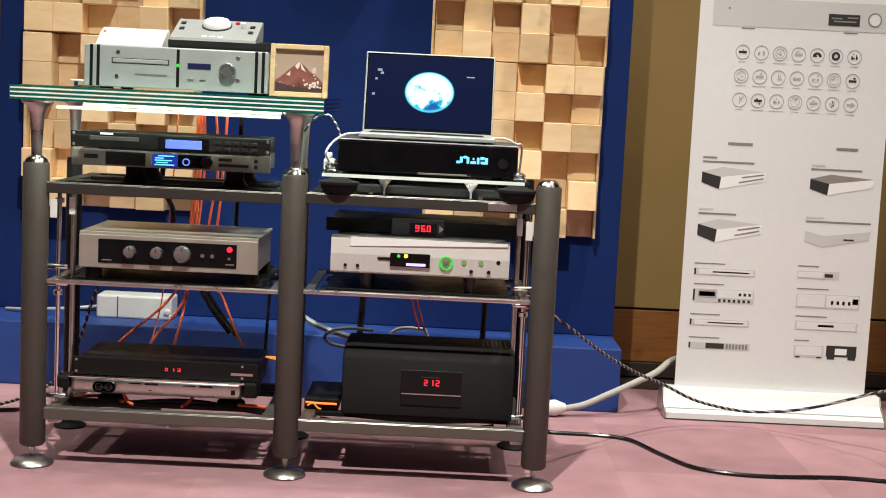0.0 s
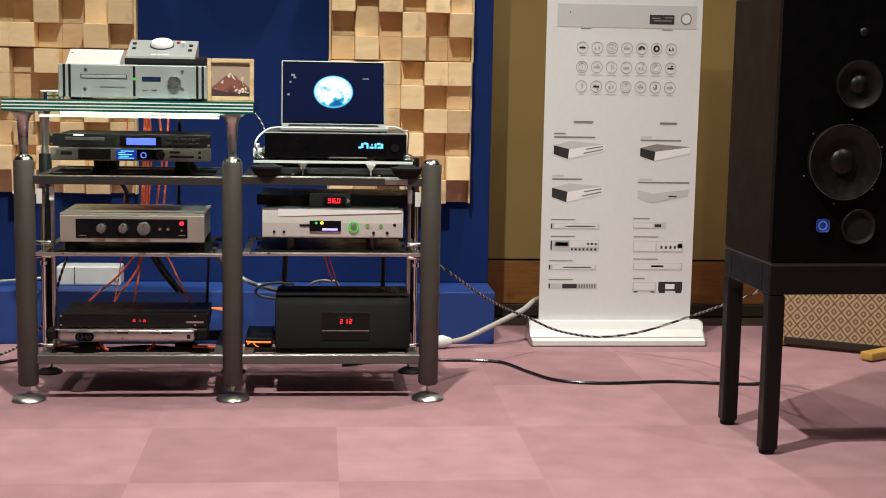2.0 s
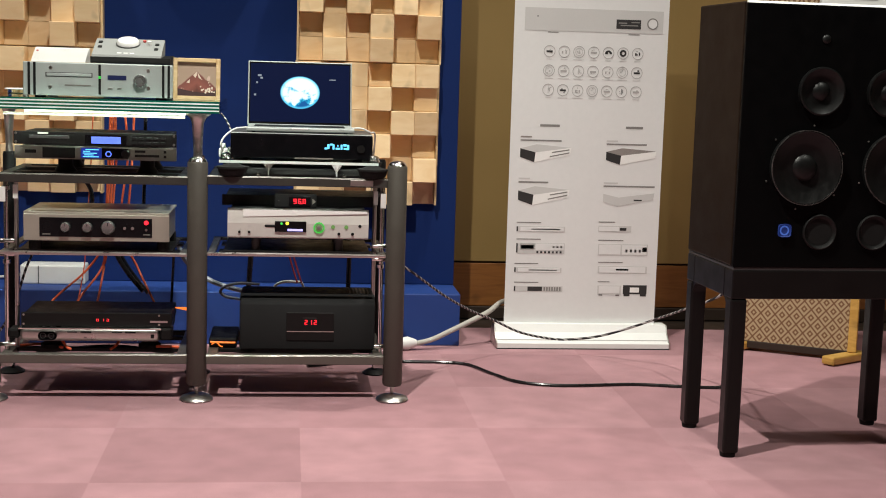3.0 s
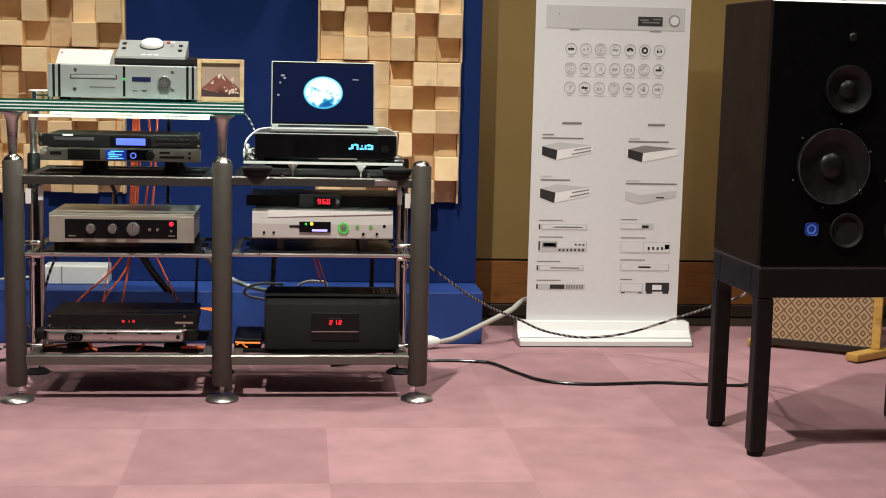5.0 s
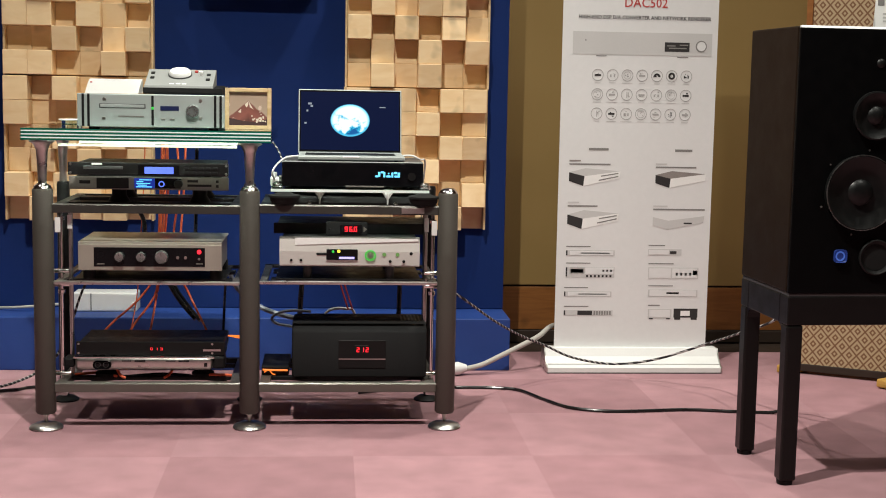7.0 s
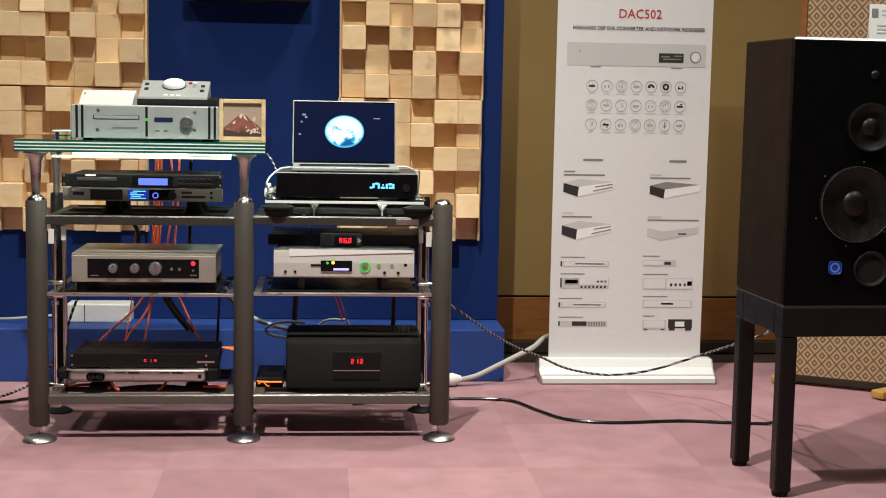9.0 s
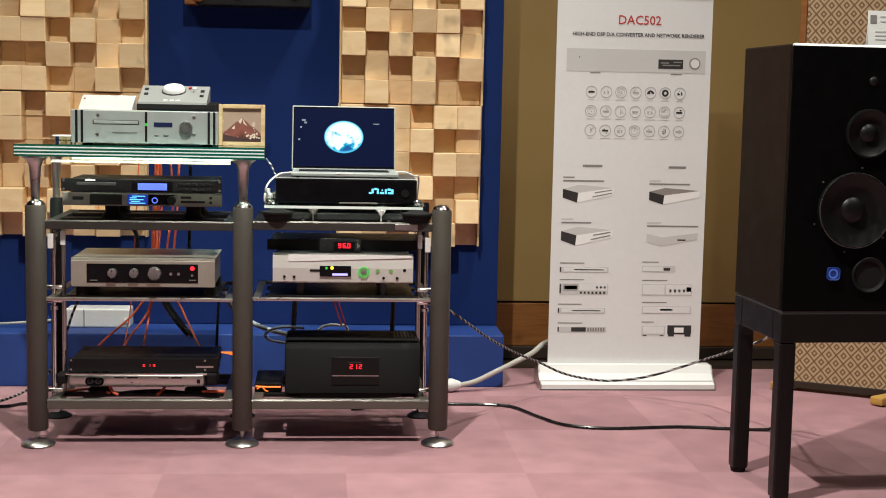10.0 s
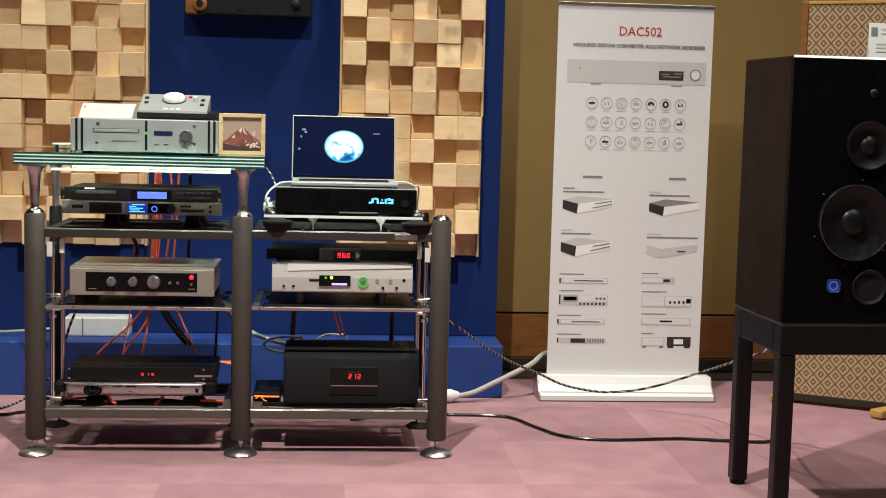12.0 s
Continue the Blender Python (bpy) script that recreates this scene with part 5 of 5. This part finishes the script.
for a, b, c in ((1.355, 1.385, 1.136), (1.362, 1.425, 1.128), (1.40, 1.43, 1.139)):
    part("print_bar", box(a, b, BY - 0.0016, BY - 0.0012, c, c + 0.004), M_INK, u)
part("dial", ring(1.477, 1.138, 0.020, 0.004, BY - 0.0006), M_INK, u)
part("dial_face", lathe([(0.016, 0), (0.016, 0.0005), (0, 0.0005)], (1.479, BY - 0.0006, 1.138), "y", 24), M_BANNER, u)
part("dot", flat(1.065, 1.069, 1.150, 1.155), M_INKD, ban)
for a, b, c in ((1.105, 1.142, 1.098), (1.392, 1.432, 1.098)):
    part("print_bar", flat(a, b, c, c + 0.003), M_INK, ban)
rnd = random.Random(11)
for r in range(3):
    for c in range(7):
        x, z = 1.113 + c * 0.0525, 1.034 - r * 0.0665
        ic = part("icon", ring(x, z, 0.0205, 0.0020, BY), M_INKM, ban, "thin round icon")
        k = (r * 7 + c) % 5
        dark = M_INKD if (r, c) in ((0, 4), (0, 5), (1, 6), (2, 5), (0, 6), (2, 1), (0, 0)) else M_INKM
        if (r, c) == (0, 5):
            part("glyph", ring(x, z, 0.012, 0.0065, BY), dark, ic)
        elif (r, c) == (0, 4):
            part("glyph", prism([(x + 0.013 * math.cos(a), z - 0.004 + 0.013 * math.sin(a)) for a in (0, 0.5, 1.05, 1.57, 2.1, 2.6, 3.14)] + [(x - 0.006, z - 0.004), (x, z + 0.003), (x + 0.006, z - 0.004)], BY - 0.0006, BY - 0.0001), dark, ic)
        elif k in (0, 3):
            part("glyph", box(x - 0.011, x + 0.011, BY - 0.0006, BY - 0.0001, z - 0.004, z + 0.0025), dark, ic)
        elif k == 1:
            part("glyph", join(box(x - 0.009, x - 0.004, BY - 0.0006, BY - 0.0001, z - 0.007, z + 0.002), box(x + 0.004, x + 0.009, BY - 0.0006, BY - 0.0001, z - 0.007, z + 0.002)), dark, ic)
        elif k == 2:
            part("glyph", ring(x, z, 0.013, 0.001, BY), dark, ic)
        else:
            part("glyph", join(box(x - 0.001, x + 0.001, BY - 0.0006, BY - 0.0001, z - 0.011, z + 0.010), box(x + 0.004, x + 0.006, BY - 0.0006, BY - 0.0001, z - 0.006, z + 0.008)), dark, ic)
        for q in range(3):
            gx, gz, gw = x + rnd.uniform(-0.009, 0.006), z + rnd.uniform(-0.011, 0.009), rnd.uniform(0.002, 0.007)
            part("glyph", box(gx, gx + gw, BY - 0.0007, BY - 0.0001, gz, gz + rnd.uniform(0.0012, 0.004)), dark, ic)
        w = 0.009 + 0.012 * rnd.random()
        part("caption_bar", box(x - w, x + w, BY - 0.0006, BY - 0.0001, z - 0.0275, z - 0.0255), M_INKL, ic)
for a, b, z in ((1.090, 1.160, 0.773), (1.398, 1.460, 0.772)):
    part("print_bar", flat(a, b, z, z + 0.008), M_INK, ban)


def unit_print(x, z, w, h, kind):
    """A printed box in three-quarter view: x, z the lower left of its frame."""
    top = {"p2": M_INKB, "p4": M_BANNER}.get(kind, M_INKL)
    side = M_INKL if kind == "p4" else M_INKD
    front = M_INKL if kind == "p4" else M_PAPER
    P = lambda a, b: (x + a * w, z + b * h)
    pr = part("unit_picture", prism([P(0.0, 0.72), P(0.32, 0.95), P(1.0, 0.80), P(0.30, 0.52)], BY - 0.0006, BY - 0.0001), top, ban, "printed picture of an audio unit")
    part("face", prism([P(0.0, 0.72), P(0.30, 0.52), P(0.28, 0.0), P(0.0, 0.26)], BY - 0.0008, BY - 0.0002), side, pr)
    part("face", prism([P(0.30, 0.52), P(1.0, 0.80), P(0.98, 0.42), P(0.28, 0.0)], BY - 0.0008, BY - 0.0002), front, pr)
    if kind in ("p1", "p3"):
        part("ports", prism([P(0.62, 0.56), P(0.96, 0.72), P(0.96, 0.66), P(0.62, 0.50)], BY - 0.0012, BY - 0.0008), M_INK, pr)
        part("ports", prism([P(0.58, 0.34), P(0.96, 0.56), P(0.96, 0.50), P(0.58, 0.28)], BY - 0.0012, BY - 0.0008), M_INK, pr)
    if kind == "p4":
        part("ports", box(x + 0.60 * w, x + 0.76 * w, BY - 0.0012, BY - 0.0008, z + 0.34 * h, z + 0.42 * h), M_INKD, pr)
    for a, b, c, m in ((0.0, 0.22, 1.30, M_INKB if kind == "p1" else M_INKL), (0.0, 0.80 if kind != "p3" else 0.58, 1.12, M_INK)):
        part("print_bar", flat(x + a * w, x + b * w * (1.25 if kind == "p4" else 1), z + c * h, z + c * h + 0.005), m, ban)


unit_print(1.022, 0.648, 0.183, 0.066, "p1")
unit_print(1.331, 0.645, 0.182, 0.062, "p2")
unit_print(1.020, 0.497, 0.184, 0.070, "p3")
unit_print(1.327, 0.497, 0.186, 0.062, "p4")
for x, z, w, h, kind in ((1.019, 0.402, 0.175, 0.020, 0), (1.020, 0.325, 0.175, 0.038, 1), (1.016, 0.257, 0.171, 0.019, 2), (1.017, 0.190, 0.176, 0.019, 3),
                         (1.315, 0.406, 0.120, 0.022, 4), (1.317, 0.322, 0.182, 0.041, 5), (1.319, 0.258, 0.180, 0.026, 6), (1.321, 0.180, 0.086, 0.034, 7)):
    pr = part("unit_picture", flat(x, x + w, z, z + h), M_INKL if kind not in (1, 5) else M_INKL, ban, "printed front of an audio unit")
    part("print_bar", flat(x, x + w * 0.5, z + h + 0.012, z + h + 0.015), M_INK, ban)
    fl = lambda a, b, c, d, m: part("detail", box(x + a * w, x + b * w, BY - 0.0012, BY - 0.0006, z + c * h, z + d * h), m, pr)
    if kind < 4:
        fl(0.0, 0.03, 0.1, 0.95, M_INKD)
    if kind == 0 or kind == 2:
        fl(0.08, 0.97, 0.15, 0.85, M_BANNER), fl(0.3, 0.9, 0.4, 0.6, M_INKL)
    if kind == 1:
        fl(0.08, 0.38, 0.35, 0.95, M_INKM), fl(0.10, 0.36, 0.45, 0.80, M_BANNER), fl(0.14, 0.34, 0.50, 0.60, M_INK), fl(0.40, 0.98, 0.35, 0.95, M_BANNER)
        for i in range(7):
            fl(0.42 + i * 0.08, 0.46 + i * 0.08, 0.05, 0.25, M_INKD)
        for i in range(3):
            fl(0.75 + i * 0.08, 0.79 + i * 0.08, 0.55, 0.75, M_INK)
    if kind == 3:
        fl(0.28, 0.58, 0.1, 0.9, M_INKD)
        for i in range(7):
            fl(0.61 + i * 0.053, 0.645 + i * 0.053, 0.15, 0.85, M_INK)
    if kind == 4:
        fl(0.02, 0.62, 0.15, 0.85, M_BANNER), fl(0.65, 0.85, 0.25, 0.7, M_INKD)
    if kind == 5:
        fl(0.02, 0.45, 0.1, 0.92, M_BANNER), fl(0.48, 0.98, 0.1, 0.92, M_BANNER)
        for i in range(4):
            fl(0.55 + i * 0.09, 0.59 + i * 0.09, 0.3, 0.55, M_INK)
        fl(0.89, 0.98, 0.35, 0.75, M_INKD)
    if kind == 6:
        fl(0.03, 0.97, 0.1, 0.9, M_BANNER), fl(0.37, 0.62, 0.4, 0.65, M_INKD)
    if kind == 7:
        fl(0.06, 0.94, 0.18, 0.92, M_BANNER), fl(0.06, 0.22, -0.06, 0.05, M_INKD), fl(0.78, 0.94, -0.06, 0.05, M_INKD)
pr = part("unit_picture", flat(1.415, 1.502, 0.184, 0.216), M_INKD, ban, "printed dark unit")
part("window", box(1.440, 1.474, BY - 0.0012, BY - 0.0006, 0.190, 0.208), M_PAPER, pr)
part("foot_print", flat(1.418, 1.440, 0.176, 0.184), M_INKD, ban), part("foot_print", flat(1.478, 1.500, 0.176, 0.184), M_INKD, ban)

# second banner at the other end of the stage
ban2 = banner_body(-1.722, -1.172, 0.97, 1.56, "white roll-up banner with loudspeaker pictures", (-0.042, 0.115, 0), 1.03, 1.035)
BY = 0.9698
part("heading", words("ro", -1.268, 1.12, BY - 0.0005, 0.055), M_INKD, ban2, "dark heading letters")
part("print_bar", flat(-1.62, -1.278, 1.055, 1.059), M_INK, ban2)
for z, k in ((0.995, 0), (0.885, 1)):
    pr = part("driver_picture", lathe([(0.030, 0), (0.030, 0.0005), (0, 0.0005)], (-1.217, BY, z), "y", 24), M_INKD, ban2, "printed picture of a driver")
    part("rim", ring(-1.217, z + 0.004, 0.026, 0.005, BY - 0.0006), M_INK, pr)
    part("magnet", box(-1.238, -1.196, BY - 0.0008, BY - 0.0002, z - 0.026, z - 0.008), M_INKD, pr)
part("print_block", flat(-1.258, -1.204, 0.722, 0.805), M_INKD, ban2)
part("print_bar", flat(-1.42, -1.268, 0.642, 0.646), M_INK, ban2)
part("print_bar", flat(-1.42, -1.225, 0.575, 0.580), M_INK, ban2)
pr = part("speaker_picture", flat(-1.42, -1.226, 0.170, 0.446), M_INKD, ban2, "printed picture of a loudspeaker")
part("square", box(-1.312, -1.272, BY - 0.0012, BY - 0.0006, 0.353, 0.398), M_BANNER, pr)
part("cone", ring(-1.293, 0.272, 0.036, 0.010, BY - 0.0006), M_INK, pr)
part("cone", lathe([(0.014, 0), (0.014, 0.0005), (0, 0.0005)], (-1.293, BY - 0.0006, 0.272), "y", 18), M_INKB, pr)

# ---- loudspeaker on its stand ----
YAW = 3.0
SPK = pose(1.387, -0.635, 0, 0, 0, YAW)
W, D, SZ0, SZ1 = 0.60, 0.348, 0.512, 1.203
sp = thing("loudspeaker", (1.69, -0.46, SZ0), "large black loudspeaker with round drivers and blue badge", "loudspeaker")
P = lambda bm: moved(bm, SPK)
part("cabinet", P(box(0, W, 0.014, D, SZ0 + 0.003, SZ1, 0.005)), M_CABINET, sp, "black-brown veneered cabinet")
part("baffle", P(box(0.001, W - 0.001, 0, 0.0138, SZ0 + 0.003, SZ1 - 0.0047, 0.002)), M_BAFFLE, sp, "satin black front baffle")
# white strip paints the reflection along the cabinet's glossy top bevel
part("top_glint", P(side_prism([(0.0, SZ1 - 0.0045), (0.0060, SZ1 + 0.0012), (0.0138, SZ1 + 0.0012), (0.0138, SZ1 - 0.0045)], 0.004, W - 0.004)), M_WHITE, sp, "white strip painted as reflection on the top bevel")
for cx, cz in ((0.183, 0.779), (0.441, 0.779)):
    d = part("woofer", P(lathe([(0.098, 0.0), (0.098, 0.014), (0.094, 0.016), (0.088, 0.013), (0.066, 0.004), (0.058, 0.002), (0.036, 0.001)], (cx, 0, cz), "y", 48)), M_CONE, sp, "dark woofer cone", smooth=True)
    part("dust_cap", P(lathe([(0.034, 0.001), (0.029, 0.007), (0.017, 0.012), (0, 0.014)], (cx, 0, cz), "y", 32)), M_CONE, d, smooth=True)
    # added pale metal ring stands in for light on the rubber surround
    part("rim", P(ring(cx, cz, 0.0985, 0.0022, -0.0135, 0.003, 48)), M_RIMGLINT, d, "thin pale ring added as the lit rubber edge")
    for i in range(6):
        a = i * math.pi / 3 + 0.35
        part("bolt", P(lathe([(0.0028, 0), (0.002, 0.002), (0, 0.002)], (cx + 0.111 * math.cos(a), 0, cz + 0.111 * math.sin(a)), "y", 10)), M_STEEL, d)
for cx, cz in ((0.214, 0.978), (0.404, 0.978)):
    d = part("midrange", P(lathe([(0.063, 0.0), (0.063, 0.011), (0.059, 0.012), (0.047, 0.004), (0.036, 0.001), (0.026, 0.001)], (cx, 0, cz), "y", 40)), M_CONE, sp, "black midrange driver", smooth=True)
    part("dome", P(lathe([(0.024, 0.001), (0.019, 0.006), (0.011, 0.010), (0, 0.012)], (cx, 0, cz), "y", 28)), M_CONE, d, smooth=True)
part("tweeter", P(lathe([(0.012, 0), (0.010, 0.003), (0.005, 0.005), (0, 0.0055)], (0.221, 0, 1.112), "y", 20)), M_CONE, sp, smooth=True)
for cx in (0.234, 0.386):
    part("port", P(lathe([(0.047, 0.0), (0.047, 0.006), (0.044, 0.008), (0.037, 0.002), (0.034, 0.001)], (cx, 0, 0.610), "y", 36)), M_BLACK, sp, "flared port ring", smooth=True)
    part("port_mouth", P(lathe([(0.035, 0.0), (0.035, 0.0008), (0, 0.0008)], (cx, -0.001, 0.610), "y", 28)), M_RUBBER, sp)
bd = part("badge", P(box(0.119, 0.153, -0.003, 0.0, 0.596, 0.630, 0.008, 3)), G_BADGE, sp, "small blue glowing badge")
part("badge_ring", P(ring(0.136, 0.613, 0.013, 0.004, -0.003)), G_BADGERING, bd)
st = thing("speaker_stand", (1.69, -0.46, 0), "black four-legged wooden speaker stand", "speaker stand")
LEG = 0.045
for a in (0.002, W - LEG - 0.002):
    for b in (0.0, D - LEG):
        lg = P(box(a, a + LEG, b, b + LEG, 0.012, 0.4295, 0.006))
        l_ = part("leg", lg, M_STAND, st)
        part("glide", P(lathe([(0.020, 0), (0.022, 0.012)], (a + LEG / 2, b + LEG / 2, 0), steps=18)), M_RUBBER, l_)
part("top_frame", P(box(0.002, W - 0.002, 0.0, 0.058, 0.430, 0.506, 0.003)), M_STAND, st, "deep front apron")
part("top_frame", P(box(0.002, W - 0.002, D - 0.058, D, 0.430, 0.506, 0.003)), M_STAND, st)
for a in (0.002, W - LEG - 0.002):
    part("side_apron", P(box(a, a + LEG, 0.0585, D - 0.0585, 0.430, 0.506, 0.003)), M_STAND, st)
    for b, s in ((LEG, 1), (D - LEG, -1)):
        cor = [(b, 0.4298), (b + s * 0.028, 0.4298), (b + s * 0.012, 0.423), (b + s * 0.004, 0.413), (b, 0.400)]
        part("corner_fillet", P(side_prism(cor, a + 0.004, a + LEG - 0.004)), M_STAND, st)
part("pad", P(box(0.004, W - 0.004, 0.002, D - 0.002, 0.5062, 0.5145, 0.001)), M_DKGREY, st, "thin dark felt pad")
tc = thing("price_card", (1.74, -0.45, SZ1), "white printed card standing on the loudspeaker", "sign card")
part("card", moved(box(0, 0.19, 0, 0.0012, 0, 0.098), pose(1.637, -0.50, SZ1 + 0.001, -6, 0, 3)), M_PAPER, tc, "white card")
part("back_leg", moved(box(0, 0.19, 0, 0.0012, 0, 0.098), pose(1.639, -0.478, SZ1 + 0.001, 6, 0, 3)), M_PAPER, tc)
part("code_print", moved(box(0.006, 0.024, -0.0008, 0, 0.063, 0.086), pose(1.637, -0.50, SZ1 + 0.001, -6, 0, 3)), M_INK, tc, "small grey square print")
for i, (a, b, c) in enumerate(((0.034, 0.16, 0.080), (0.034, 0.12, 0.068), (0.020, 0.17, 0.040), (0.020, 0.15, 0.030), (0.020, 0.16, 0.020))):
    part("print_bar", moved(box(a, b, -0.0008, 0, c, c + 0.004), pose(1.637, -0.50, SZ1 + 0.001, -6, 0, 3)), M_INKL, tc)

# ---- lattice folding screen ----
fs = thing("folding_screen", (2.07, 0.72, 0), "woven lattice screen in a honey wooden frame with feet", "folding screen")
A, B = Vector((1.920, 0.800)), Vector((2.272, 0.598))
ang = math.degrees(math.atan2(B.y - A.y, B.x - A.x))
LNG = (B - A).length
F = lambda bm: moved(bm, pose(A.x, A.y, 0, 0, 0, ang))
cl = part("cloth", box(0.012, LNG - 0.020, -0.006, 0.006, 0.0385, 1.455), M_LATTICE, fs, "brown and cream lozenge weave")
c0 = ORG[cl.name].copy()
cl.rotation_euler = (0, 0, radians(ang))
cl.location = (pose(A.x, A.y, 0, 0, 0, ang) @ c0) - ORG[fs.name]
part("post", F(box(LNG - 0.019, LNG + 0.012, -0.014, 0.014, 0.034, 1.468, 0.003)), M_OAK, fs, "honey-coloured post")
part("post", F(box(-0.012, 0.011, -0.010, 0.014, 0.034, 1.468, 0.003)), M_BAND, fs)
part("top_rail", F(box(0.0115, LNG - 0.0195, -0.010, 0.010, 1.4555, 1.467, 0.002)), M_OAK, fs)
# the rail's dark colour also holds the shadow near the floor
part("bottom_rail", F(box(0.0255, LNG - 0.0255, -0.010, 0.010, 0.012, 0.038, 0.002)), M_DARKBASE, fs, "bottom rail darkened with the shadow under the screen")
for q, back in ((A, 0.065), (B, 0.150)):
    Q = lambda bm: moved(bm, pose(q.x, q.y, 0, 0, 0, 32))
    part("foot", Q(box(-back, 0.060, -0.026, 0.026, 0.004, 0.0335, 0.006)), M_OAK, fs, "honey-coloured foot bar")
    for y in (-back + 0.025, 0.040):
        part("pad", Q(lathe([(0.012, 0), (0.012, 0.0045)], (y, 0, 0), steps=12)), M_RUBBER, fs)

# ---- carpet tiles ----
T = 0.505


def tile_mesh(material):
    bm = box(-T / 2, T / 2, -T / 2, T / 2, -0.005, 0)
    me = bpy.data.meshes.new("carpet_tile")
    bm.to_mesh(me)
    bm.free()
    me.materials.append(material)
    return me


TILES = (tile_mesh(M_TILE_A), tile_mesh(M_TILE_B))
rnd = random.Random(3)
for i in range(-7, 9):
    for j in range(-12, 3):
        x, y = -0.235 + (i + 0.5) * T, -0.325 + (j + 0.5) * T
        if X0 - 0.3 < x < X1 + 0.3 and y < Y1 + 0.2:
            k = (i + j) % 2 == 1
            ob = new("carpet_tile", TILES[0 if k else 1])
            ob.parent = floor
            ob.location = (x, y, rnd.uniform(-0.0001, 0.0))
